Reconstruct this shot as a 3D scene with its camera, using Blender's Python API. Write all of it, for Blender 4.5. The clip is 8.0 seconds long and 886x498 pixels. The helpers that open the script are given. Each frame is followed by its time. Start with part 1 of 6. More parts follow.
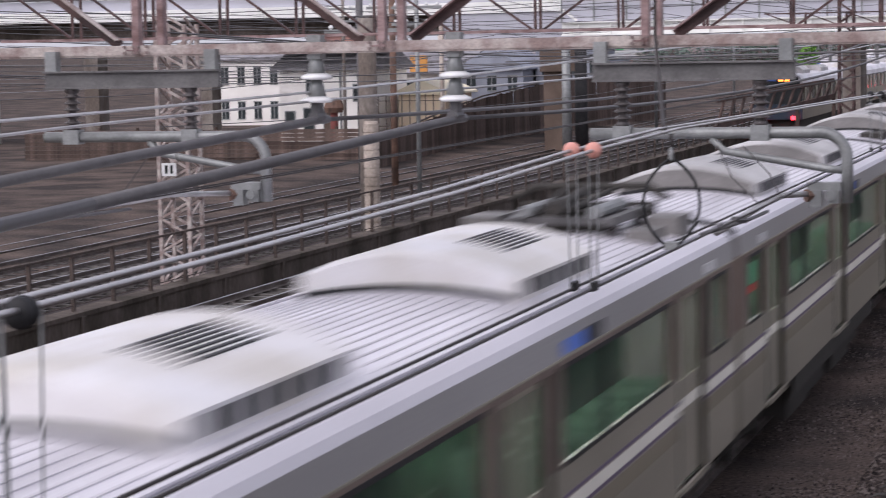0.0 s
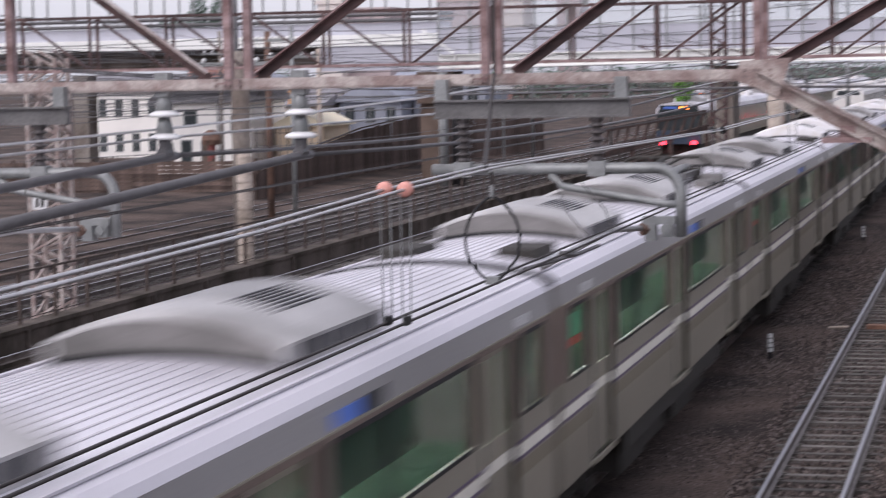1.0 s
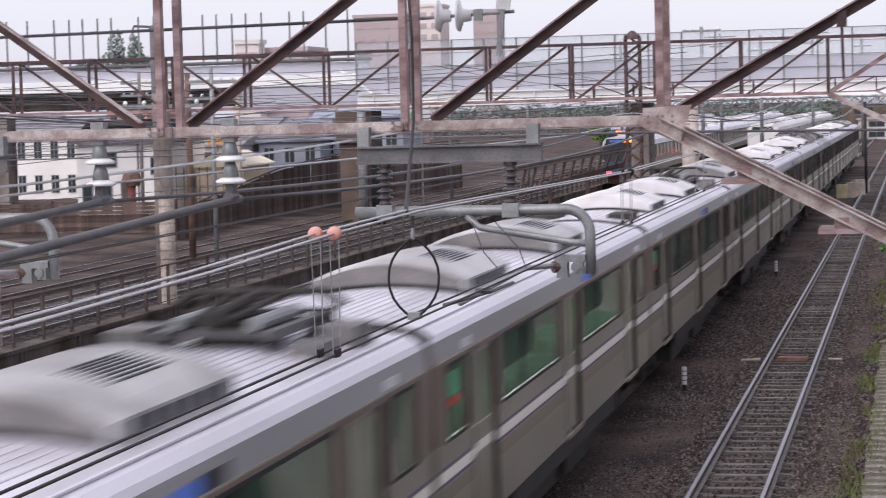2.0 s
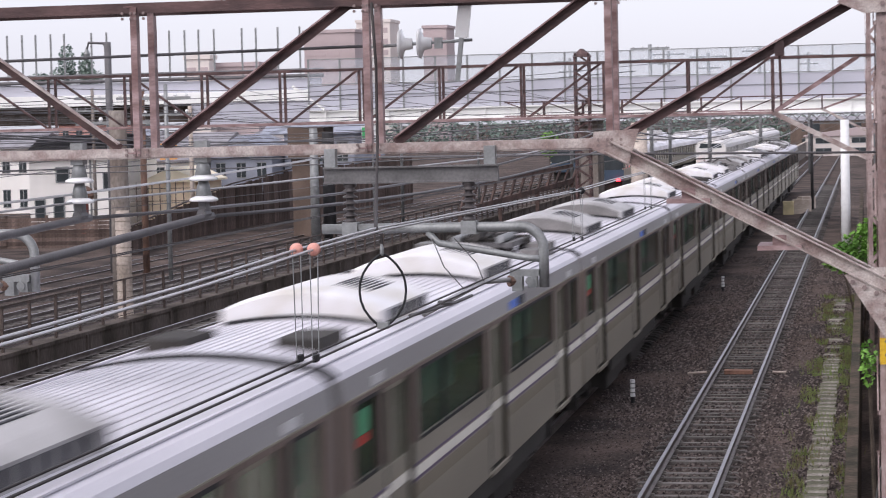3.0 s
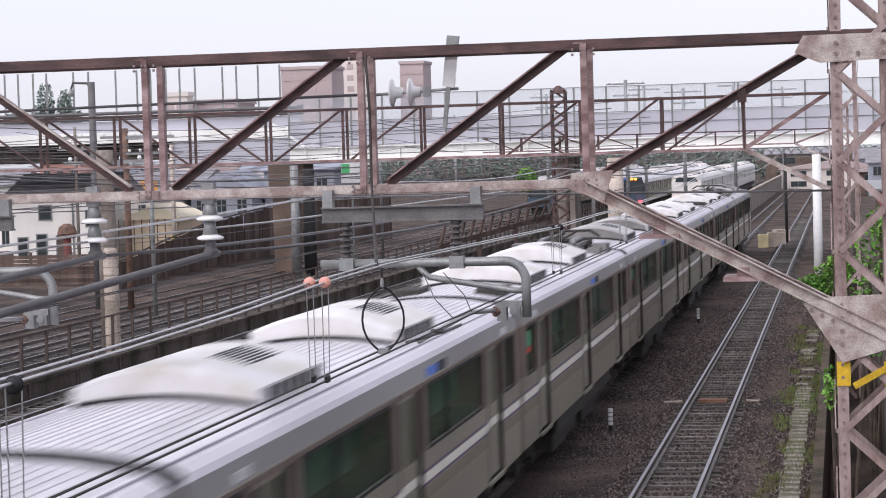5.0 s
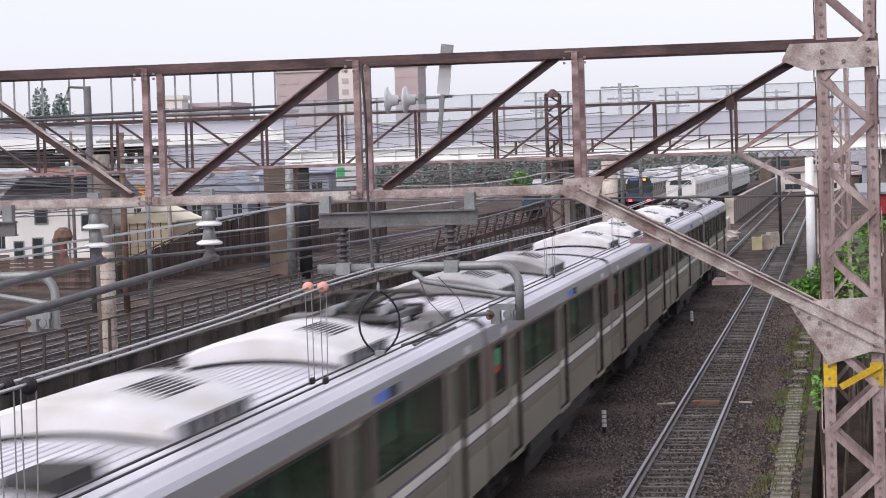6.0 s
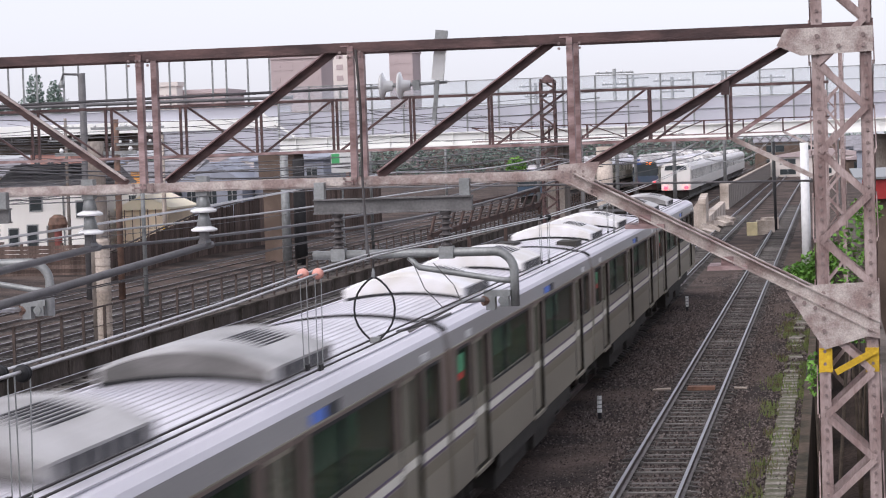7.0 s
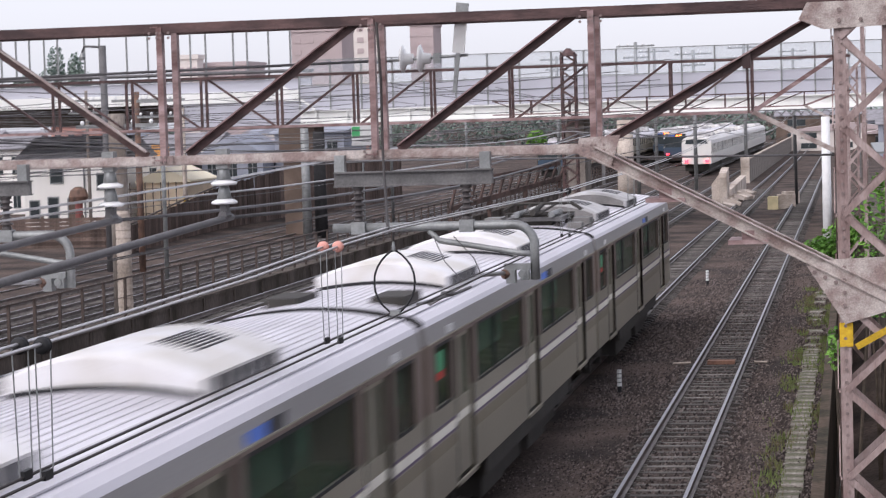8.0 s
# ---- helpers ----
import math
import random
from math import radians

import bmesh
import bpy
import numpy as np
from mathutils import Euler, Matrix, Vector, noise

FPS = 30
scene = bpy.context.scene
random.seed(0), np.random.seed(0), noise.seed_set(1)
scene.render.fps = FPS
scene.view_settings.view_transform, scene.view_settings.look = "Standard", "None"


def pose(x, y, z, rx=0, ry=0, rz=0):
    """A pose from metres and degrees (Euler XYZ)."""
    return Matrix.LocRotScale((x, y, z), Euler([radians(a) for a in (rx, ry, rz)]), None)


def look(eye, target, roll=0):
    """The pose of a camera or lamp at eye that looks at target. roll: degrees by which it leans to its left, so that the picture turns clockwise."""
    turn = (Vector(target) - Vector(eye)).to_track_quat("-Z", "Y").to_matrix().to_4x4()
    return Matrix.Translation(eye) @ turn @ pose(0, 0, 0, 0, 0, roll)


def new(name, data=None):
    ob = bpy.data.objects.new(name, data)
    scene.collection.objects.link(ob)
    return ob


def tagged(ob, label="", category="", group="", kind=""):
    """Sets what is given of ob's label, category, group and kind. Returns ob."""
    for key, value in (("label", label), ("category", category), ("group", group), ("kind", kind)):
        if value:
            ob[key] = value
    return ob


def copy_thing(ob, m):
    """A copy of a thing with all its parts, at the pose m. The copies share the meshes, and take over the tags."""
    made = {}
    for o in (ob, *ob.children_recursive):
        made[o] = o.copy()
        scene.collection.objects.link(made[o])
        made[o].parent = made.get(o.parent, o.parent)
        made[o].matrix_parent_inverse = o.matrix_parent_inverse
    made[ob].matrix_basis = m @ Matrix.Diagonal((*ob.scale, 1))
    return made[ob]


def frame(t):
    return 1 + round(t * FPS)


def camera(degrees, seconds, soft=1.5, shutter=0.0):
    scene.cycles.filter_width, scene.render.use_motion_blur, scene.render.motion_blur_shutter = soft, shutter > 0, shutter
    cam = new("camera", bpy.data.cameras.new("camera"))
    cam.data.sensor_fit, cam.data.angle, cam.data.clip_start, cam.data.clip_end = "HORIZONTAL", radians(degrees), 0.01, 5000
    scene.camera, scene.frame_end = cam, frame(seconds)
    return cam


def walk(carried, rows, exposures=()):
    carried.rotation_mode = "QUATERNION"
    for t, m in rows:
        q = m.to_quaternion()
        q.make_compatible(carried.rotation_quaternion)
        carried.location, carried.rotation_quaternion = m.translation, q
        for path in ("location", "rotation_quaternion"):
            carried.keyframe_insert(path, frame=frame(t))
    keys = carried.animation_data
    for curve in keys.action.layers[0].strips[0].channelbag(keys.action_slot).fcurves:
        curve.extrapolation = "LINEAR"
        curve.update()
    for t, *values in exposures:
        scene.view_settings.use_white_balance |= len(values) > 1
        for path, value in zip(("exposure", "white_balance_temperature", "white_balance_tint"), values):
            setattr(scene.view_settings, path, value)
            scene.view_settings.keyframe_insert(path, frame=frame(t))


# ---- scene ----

# ---------------- camera ----------------
cam = camera(22.45, 8.0, soft=1.0, shutter=0.8)
ROWS = [
    (0.0, -0.999, 4.383, 5.873, 17.081, -5.274, 1.093),
    (0.5, -0.776, 4.407, 5.889, 16.091, -5.087, 0.731),
    (1.0, -0.606, 4.139, 5.921, 14.074, -4.534, 1.114),
    (1.5, -0.479, 3.685, 5.962, 12.800, -3.933, 1.211),
    (2.0, -0.385, 3.132, 6.004, 11.977, -3.609, 1.524),
    (3.5, -0.215, 1.509, 6.101, 10.376, -3.064, 1.287),
    (4.0, -0.175, 1.097, 6.119, 10.256, -2.821, 1.445),
    (4.5, -0.135, 0.765, 6.132, 10.173, -2.527, 1.635),
    (6.0, 0.003, -0.018, 6.188, 9.957, -2.301, 1.780),
    (6.5, 0.002, -0.009, 6.188, 9.777, -2.451, 1.798),
    (7.0, -0.001, 0.008, 6.187, 9.824, -2.662, 1.922),
    (7.5, 0.000, 0.000, 6.187, 10.059, -2.926, 2.150),
    (8.0, -0.004, 0.023, 6.186, 10.349, -3.332, 1.798),
]
walk(cam, [(t, pose(x, y, z, 90 + pitch, roll, yaw)) for t, x, y, z, yaw, pitch, roll in ROWS], exposures=[(0.0, 0.73, 6450, 18), (1.5, 0.85, 6450, 18), (3.5, 0.92, 6500, 16), (8.0, 0.93, 6500, 15)])

# ---------------- sky and sun: a bright overcast evening ----------------
SUN_EL, SUN_AZ = 48.0, 212.0
world = bpy.data.worlds.new("sky")
scene.world = world
world.use_nodes = True
wn, wl = world.node_tree.nodes, world.node_tree.links
wn.clear()
sky = wn.new("ShaderNodeTexSky")
sky.sky_type = "NISHITA"
sky.sun_disc = False
sky.sun_elevation, sky.sun_rotation = radians(SUN_EL), radians(SUN_AZ)
sky.air_density, sky.dust_density = 1.0, 2.0
hsv = wn.new("ShaderNodeHueSaturation")
hsv.inputs["Saturation"].default_value = 0.45
tint = wn.new("ShaderNodeMixRGB")
tint.blend_type = "MULTIPLY"
tint.inputs[0].default_value = 1.0
tint.inputs[2].default_value = (0.945, 0.962, 1.0, 1)
bg = wn.new("ShaderNodeBackground")
bg.inputs["Strength"].default_value = 0.15
wo = wn.new("ShaderNodeOutputWorld")
cloud = wn.new("ShaderNodeMixRGB")
cloud.inputs[0].default_value = 0.72
cloud.inputs[2].default_value = (3.1, 3.14, 3.36, 1)
wl.new(sky.outputs[0], hsv.inputs["Color"])
wl.new(hsv.outputs[0], cloud.inputs[1])
wl.new(cloud.outputs[0], tint.inputs[1])
wl.new(tint.outputs[0], bg.inputs["Color"])
wl.new(bg.outputs[0], wo.inputs[0])
sun_data = bpy.data.lights.new("sun", "SUN")
sun_data.energy, sun_data.angle, sun_data.color = 1.15, radians(70), (1.0, 0.97, 0.93)
sun = new("sun", sun_data)
sun.matrix_world = look((0, 0, 0), (math.sin(radians(SUN_AZ)) * -1, math.cos(radians(SUN_AZ)) * -1, -math.tan(radians(SUN_EL))))

# ---------------- materials ----------------
def mat(name, color, rough=0.6, metal=0.0, scale=3.0, var=0.25, color2=None, fine=40.0, bump=0.15, spread=0.5, obj_var=0.0, spec=0.3, alpha=1.0, emit=0.0, stretch=(1, 1, 1), coat=0.0):
    """A surface with broad stains (scale) and fine grain (fine), in metres of the thing's own space."""
    m = bpy.data.materials.new(name)
    m.use_nodes = True
    n, l = m.node_tree.nodes, m.node_tree.links
    b = n["Principled BSDF"]
    tc = n.new("ShaderNodeTexCoord")
    mp = n.new("ShaderNodeMapping")
    mp.inputs["Scale"].default_value = stretch
    l.new(tc.outputs["Object"], mp.inputs[0])
    n1 = n.new("ShaderNodeTexNoise")
    n1.inputs["Scale"].default_value = scale
    n1.inputs["Detail"].default_value = 6
    n2 = n.new("ShaderNodeTexNoise")
    n2.inputs["Scale"].default_value = fine
    n2.inputs["Detail"].default_value = 3
    l.new(mp.outputs[0], n1.inputs[0])
    l.new(mp.outputs[0], n2.inputs[0])
    r1 = n.new("ShaderNodeValToRGB")
    c2 = color2 or [c * (1 - var) for c in color]
    r1.color_ramp.elements[0].position, r1.color_ramp.elements[1].position = 0.5 - 0.25 * spread, 0.5 + 0.25 * spread
    r1.color_ramp.elements[0].color = (*c2, 1)
    r1.color_ramp.elements[1].color = (*color, 1)
    l.new(n1.outputs[0], r1.inputs[0])
    mx = n.new("ShaderNodeMixRGB")
    mx.blend_type = "OVERLAY"
    mx.inputs[0].default_value = min(1.0, var * 1.2)
    l.new(r1.outputs[0], mx.inputs[1])
    l.new(n2.outputs[0], mx.inputs[2])
    out = mx.outputs[0]
    if obj_var:
        oi = n.new("ShaderNodeObjectInfo")
        mr = n.new("ShaderNodeMapRange")
        mr.inputs[3].default_value, mr.inputs[4].default_value = 1 - obj_var, 1 + obj_var
        l.new(oi.outputs["Random"], mr.inputs[0])
        hs = n.new("ShaderNodeHueSaturation")
        l.new(mr.outputs[0], hs.inputs["Value"])
        l.new(out, hs.inputs["Color"])
        out = hs.outputs[0]
    l.new(out, b.inputs["Base Color"])
    b.inputs["Metallic"].default_value = metal
    rr = n.new("ShaderNodeMapRange")
    rr.inputs[3].default_value, rr.inputs[4].default_value = max(0.03, rough - 0.12), min(1, rough + 0.12)
    l.new(n1.outputs[0], rr.inputs[0])
    l.new(rr.outputs[0], b.inputs["Roughness"])
    b.inputs["Coat Weight"].default_value = coat
    b.inputs["Specular IOR Level"].default_value = spec
    if bump:
        bp = n.new("ShaderNodeBump")
        bp.inputs["Strength"].default_value = bump
        bp.inputs["Distance"].default_value = 0.02
        l.new(n2.outputs[0], bp.inputs["Height"])
        l.new(bp.outputs[0], b.inputs["Normal"])
    if alpha < 1:
        b.inputs["Alpha"].default_value = alpha
    if emit:
        b.inputs["Emission Color"].default_value = (*color, 1)
        b.inputs["Emission Strength"].default_value = emit
    return m


M = {}
M["ballast"] = mat("ballast", (0.12, 0.092, 0.08), 0.95, scale=0.35, color2=(0.045, 0.038, 0.036), fine=14, bump=1.0, var=0.9, spec=0.05)
M["stone"] = mat("stone", (0.115, 0.094, 0.083), 0.9, scale=2.0, color2=(0.055, 0.045, 0.042), fine=30, bump=0.4, var=0.4, spec=0.1)
sn, sl = M["stone"].node_tree.nodes, M["stone"].node_tree.links
geo, isl = sn.new("ShaderNodeNewGeometry"), sn.new("ShaderNodeValToRGB")
isl.color_ramp.elements[0].color, isl.color_ramp.elements[1].color = (0.025, 0.021, 0.021, 1), (0.22, 0.185, 0.172, 1)
mid = isl.color_ramp.elements.new(0.6)
mid.color = (0.088, 0.07, 0.065, 1)
sl.new(geo.outputs["Random Per Island"], isl.inputs[0])
sl.new(isl.outputs[0], sn["Principled BSDF"].inputs["Base Color"])
M["rail"] = mat("rail_side_steel", (0.19, 0.165, 0.155), 0.5, 0.4, scale=3, color2=(0.1, 0.08, 0.072))
M["rail_top"] = mat("rail_running_surface", (0.4, 0.39, 0.41), 0.42, 0.9, scale=1, var=0.2, bump=0.02)
M["sleeper"] = mat("concrete_sleeper", (0.15, 0.138, 0.13), 0.85, scale=2.5, color2=(0.06, 0.053, 0.05), obj_var=0.5, bump=0.3)
M["slab"] = mat("mossy_concrete", (0.3, 0.275, 0.25), 0.95, scale=1.1, color2=(0.09, 0.095, 0.055), fine=18, var=0.6, bump=0.5, obj_var=0.15, spec=0.1)
M["steel_paint"] = mat("weathered_gantry_paint", (0.36, 0.255, 0.25), 0.5, scale=7.0, color2=(0.17, 0.1, 0.095), fine=60, var=0.3, bump=0.2, stretch=(0.35, 1, 1))
M["steel_light"] = mat("faded_gantry_paint", (0.5, 0.445, 0.415), 0.6, scale=5.0, color2=(0.27, 0.2, 0.185), fine=60, var=0.4, bump=0.25)
M["steel_dark"] = mat("dark_rusty_steel", (0.12, 0.07, 0.066), 0.5, scale=6.0, color2=(0.05, 0.03, 0.03), fine=60, var=0.3, bump=0.2, stretch=(0.35, 1, 1))
M["steel_pink"] = mat("faded_pinkish_steel_paint", (0.4, 0.315, 0.3), 0.55, scale=5.0, color2=(0.22, 0.15, 0.14), fine=60, var=0.3, bump=0.2, stretch=(1, 1, 0.35))
M["rivet"] = mat("rivet_steel", (0.25, 0.19, 0.18), 0.6, scale=10)
M["galv"] = mat("galvanised_steel", (0.3, 0.31, 0.31), 0.45, 0.35, scale=4, var=0.25, bump=0.05)
M["beam_grey"] = mat("dull_grey_beam_paint", (0.17, 0.165, 0.165), 0.6, 0.1, scale=4, var=0.3, bump=0.05)
M["yard"] = mat("oily_yard_gravel", (0.095, 0.08, 0.08), 0.95, scale=0.5, color2=(0.042, 0.036, 0.037), fine=12, bump=0.8, var=0.7, spec=0.05)
M["board"] = mat("weathered_dark_board", (0.145, 0.105, 0.09), 0.9, scale=1.2, color2=(0.07, 0.052, 0.046), fine=15, var=0.5, bump=0.3, obj_var=0.35, stretch=(1, 1, 0.3), spec=0.1)
# distance haze is mixed into this leaf colour
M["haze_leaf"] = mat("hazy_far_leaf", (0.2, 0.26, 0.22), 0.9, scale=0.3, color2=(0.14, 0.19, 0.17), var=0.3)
M["cable"] = mat("grey_cable_sheath", (0.13, 0.125, 0.13), 0.55, scale=4, var=0.2, bump=0.05)
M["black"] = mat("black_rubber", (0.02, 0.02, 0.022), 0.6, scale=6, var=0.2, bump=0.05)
M["wire_bright"] = mat("bright_wire", (0.52, 0.51, 0.52), 0.35, 0.5, scale=3, var=0.2, bump=0)
M["wire_dark"] = mat("dark_copper_wire", (0.04, 0.034, 0.033), 0.6, 0.0, scale=3, var=0.2, bump=0)
M["porcelain"] = mat("white_porcelain", (0.8, 0.8, 0.8), 0.18, scale=8, var=0.08, bump=0.0, coat=0.5)
M["ceramic_grey"] = mat("grey_glazed_insulator", (0.085, 0.075, 0.075), 0.3, scale=8, var=0.2, bump=0.0)
M["pink"] = mat("pink_plastic", (0.75, 0.36, 0.3), 0.5, scale=9, var=0.15, bump=0)
M["yellow"] = mat("yellow_paint", (0.66, 0.42, 0.03), 0.55, scale=5, var=0.3, bump=0.1)
M["stainless"] = mat("stainless_side", (0.42, 0.385, 0.315), 0.38, 0.3, scale=0.8, var=0.18, fine=60, bump=0.02, stretch=(1, 0.25, 1))
M["cove"] = mat("grey_cove_panel", (0.33, 0.32, 0.32), 0.45, 0.3, scale=1, var=0.12, bump=0.02, stretch=(1, 0.25, 1))
M["taupe"] = mat("taupe_window_band", (0.235, 0.18, 0.155), 0.35, scale=1, var=0.12, bump=0.02)
M["stripe"] = mat("cream_stripe", (0.9, 0.86, 0.76), 0.45, scale=2, var=0.1, bump=0.02)
M["olive"] = mat("olive_stripe", (0.27, 0.235, 0.175), 0.4, scale=0.6, var=0.06, bump=0.02)
M["violet"] = mat("violet_pinstripe", (0.16, 0.12, 0.2), 0.45, scale=2, var=0.1, bump=0.02)
M["roof"] = mat("painted_steel_roof", (0.73, 0.71, 0.755), 0.36, 0.1, scale=0.9, color2=(0.52, 0.5, 0.535), fine=25, var=0.25, obj_var=0.08, bump=0.06, stretch=(2.5, 0.35, 1))
M["roof_edge"] = mat("smooth_roof_shoulder", (0.66, 0.64, 0.69), 0.5, 0.1, scale=0.9, var=0.12, bump=0.02, stretch=(1, 0.3, 1))
M["rib"] = mat("roof_rib", (0.6, 0.58, 0.62), 0.55, scale=2, var=0.2, bump=0.03)
M["ac_white"] = mat("clean_cooler_housing", (0.757, 0.749, 0.772), 0.5, scale=1.6, color2=(0.6, 0.57, 0.53), var=0.2, bump=0.03)
M["ac_grey"] = mat("sooty_cooler_housing", (0.5, 0.49, 0.49), 0.5, scale=1.3, color2=(0.3, 0.29, 0.285), var=0.25, bump=0.03)
M["grille"] = mat("dark_grille", (0.05, 0.05, 0.055), 0.6, scale=5, var=0.2)
M["glass"] = mat("tinted_window_glass", (0.012, 0.022, 0.018), 0.06, scale=1, var=0.3, bump=0, alpha=0.42, spec=0.5)
M["seat"] = mat("seat_moquette", (0.14, 0.26, 0.19), 0.9, scale=2, var=0.4)
M["curtain"] = mat("pale_green_blind", (0.3, 0.6, 0.43), 0.8, scale=1.5, var=0.4)
M["under"] = mat("underframe", (0.06, 0.055, 0.05), 0.8, scale=2, var=0.35)
M["bellows"] = mat("gangway_bellows", (0.035, 0.034, 0.036), 0.8, scale=5, var=0.3)
M["led_blue"] = mat("blue_display", (0.08, 0.16, 0.5), 0.4, scale=5, var=0.1, emit=0.12, bump=0)
M["label_white"] = mat("white_label", (0.75, 0.75, 0.75), 0.5, scale=5, var=0.1, bump=0)
M["label_green"] = mat("green_label", (0.1, 0.42, 0.22), 0.5, scale=5, var=0.1, bump=0)
M["label_red"] = mat("red_label", (0.6, 0.06, 0.04), 0.5, scale=5, var=0.1, bump=0)
M["lamp"] = mat("interior_lamp", (0.85, 1.0, 0.88), 0.5, scale=5, var=0.0, emit=7.0, bump=0)
M["lamp_dim"] = mat("dim_interior_lamp", (0.85, 1.0, 0.88), 0.5, scale=5, var=0.0, emit=0.8, bump=0)
M["tail"] = mat("red_tail_lamp", (1.0, 0.03, 0.045), 0.3, scale=5, var=0.0, emit=4, bump=0)
M["led_orange"] = mat("orange_display", (1.0, 0.2, 0.03), 0.4, scale=5, var=0.0, emit=3, bump=0)
# shade tone for cooler fronts, also the plain grey of the cable boxes
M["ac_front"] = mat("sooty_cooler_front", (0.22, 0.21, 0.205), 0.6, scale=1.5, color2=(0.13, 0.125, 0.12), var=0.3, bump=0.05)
M["concrete"] = mat("stained_concrete", (0.3, 0.27, 0.245), 0.9, scale=0.5, color2=(0.14, 0.115, 0.1), fine=12, var=0.5, bump=0.4, stretch=(1, 1, 0.5), spec=0.1)
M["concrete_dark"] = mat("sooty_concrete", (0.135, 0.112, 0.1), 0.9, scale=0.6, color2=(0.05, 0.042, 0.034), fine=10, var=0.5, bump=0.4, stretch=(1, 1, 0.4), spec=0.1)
M["concrete_pale"] = mat("pale_concrete", (0.58, 0.5, 0.44), 0.9, scale=0.7, color2=(0.3, 0.25, 0.21), fine=12, var=0.4, bump=0.3)
M["block_yellow"] = mat("yellowish_concrete", (0.72, 0.62, 0.38), 0.85, scale=1.5, var=0.25, bump=0.2)
M["rust"] = mat("rusty_steel", (0.2, 0.12, 0.09), 0.8, scale=2, color2=(0.09, 0.06, 0.05), var=0.4)
M["rust_dark"] = mat("dark_rust", (0.11, 0.072, 0.062), 0.8, scale=2, color2=(0.05, 0.035, 0.032), var=0.4)
M["rust_wall"] = mat("rust_streaked_wall", (0.1, 0.075, 0.058), 0.9, scale=1.2, color2=(0.035, 0.032, 0.022), fine=15, var=0.6, bump=0.4, stretch=(1, 1, 0.25), spec=0.1)
M["fence"] = mat("rusty_fence_steel", (0.1, 0.075, 0.065), 0.7, scale=3, var=0.4)
M["bridge_white"] = mat("white_bridge_paint", (0.9, 0.9, 0.88), 0.5, scale=0.3, color2=(0.8, 0.8, 0.77), var=0.06, bump=0.03)
M["bridge_panel"] = mat("grey_bridge_panel", (0.52, 0.52, 0.58), 0.5, scale=0.3, var=0.12, bump=0.02)
M["screen"] = mat("clear_screen_panel", (0.5, 0.55, 0.6), 0.3, scale=0.3, var=0.1, bump=0, alpha=0.22)
M["leaf"] = mat("ivy_leaf", (0.2, 0.4, 0.07), 0.6, scale=2, color2=(0.08, 0.2, 0.03), var=0.4, bump=0.1, obj_var=0.2)
M["grass"] = mat("dry_weed", (0.17, 0.24, 0.07), 0.8, scale=1.5, color2=(0.14, 0.11, 0.06), var=0.4)
M["bark"] = mat("bark", (0.09, 0.07, 0.055), 0.9, scale=6, var=0.4)
M["wood"] = mat("red_brown_plank", (0.26, 0.14, 0.1), 0.8, scale=3, var=0.4)
M["wall_white"] = mat("white_siding", (0.9, 0.87, 0.83), 0.7, scale=0.5, var=0.07, bump=0.05, spec=0.12)
M["roof_cream"] = mat("cream_roof_sheet", (0.92, 0.82, 0.62), 0.6, scale=0.8, var=0.06, bump=0.05)
M["wall_beige"] = mat("beige_render", (0.88, 0.72, 0.54), 0.8, scale=0.5, var=0.2, bump=0.05, spec=0.12)
M["wall_pink"] = mat("salmon_render", (0.66, 0.36, 0.3), 0.8, scale=0.5, var=0.2, bump=0.05, spec=0.12)
M["wall_grey"] = mat("grey_blue_siding", (0.33, 0.35, 0.41), 0.7, scale=0.5, var=0.2, bump=0.05, spec=0.12)
M["wall_brown"] = mat("brown_cladding", (0.165, 0.122, 0.1), 0.8, scale=0.8, var=0.3, bump=0.1, spec=0.12)
# both far facade colours are paled to stand in for distance haze
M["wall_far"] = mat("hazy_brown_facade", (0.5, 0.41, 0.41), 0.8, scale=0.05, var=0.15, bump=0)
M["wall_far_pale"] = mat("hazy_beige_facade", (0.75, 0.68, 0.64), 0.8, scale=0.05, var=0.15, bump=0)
M["tile_roof"] = mat("grey_roof_tile", (0.3, 0.29, 0.31), 0.7, scale=1, var=0.3, bump=0.2, spec=0.12)
M["window_dark"] = mat("dark_window", (0.05, 0.06, 0.065), 0.15, scale=1, var=0.3, bump=0)
M["tarp_blue"] = mat("blue_tarpaulin", (0.12, 0.2, 0.5), 0.6, scale=1, var=0.3)
M["orange"] = mat("orange_board", (0.75, 0.35, 0.1), 0.6, scale=1, var=0.2)
M["red"] = mat("red_paint", (0.42, 0.04, 0.04), 0.5, scale=1, var=0.2)
M["dull_red"] = mat("dull_red_paint", (0.27, 0.085, 0.075), 0.6, scale=1, var=0.25)
M["green"] = mat("green_board", (0.1, 0.5, 0.2), 0.5, scale=1, var=0.2)
M["white_train"] = mat("white_train_paint", (0.78, 0.76, 0.73), 0.4, scale=0.8, var=0.12, bump=0.01)
M["blue_train"] = mat("dark_blue_train_paint", (0.05, 0.08, 0.12), 0.4, scale=0.8, var=0.15, bump=0.01)


# ---------------- mesh helpers ----------------
def finish(name, bm, material, parent=None, label="", smooth=False):
    me = bpy.data.meshes.new(name)
    bm.normal_update()
    if smooth:
        for f in bm.faces:
            f.smooth = True
    bm.to_mesh(me)
    bm.free()
    me.materials.append(material)
    ob = new(name, me)
    if parent is not None:
        ob.parent = parent
    if label:
        tagged(ob, label)
    return ob


def part(name, bm, material, parent, label="", smooth=False):
    return finish(name, bm, material, parent, label, smooth)


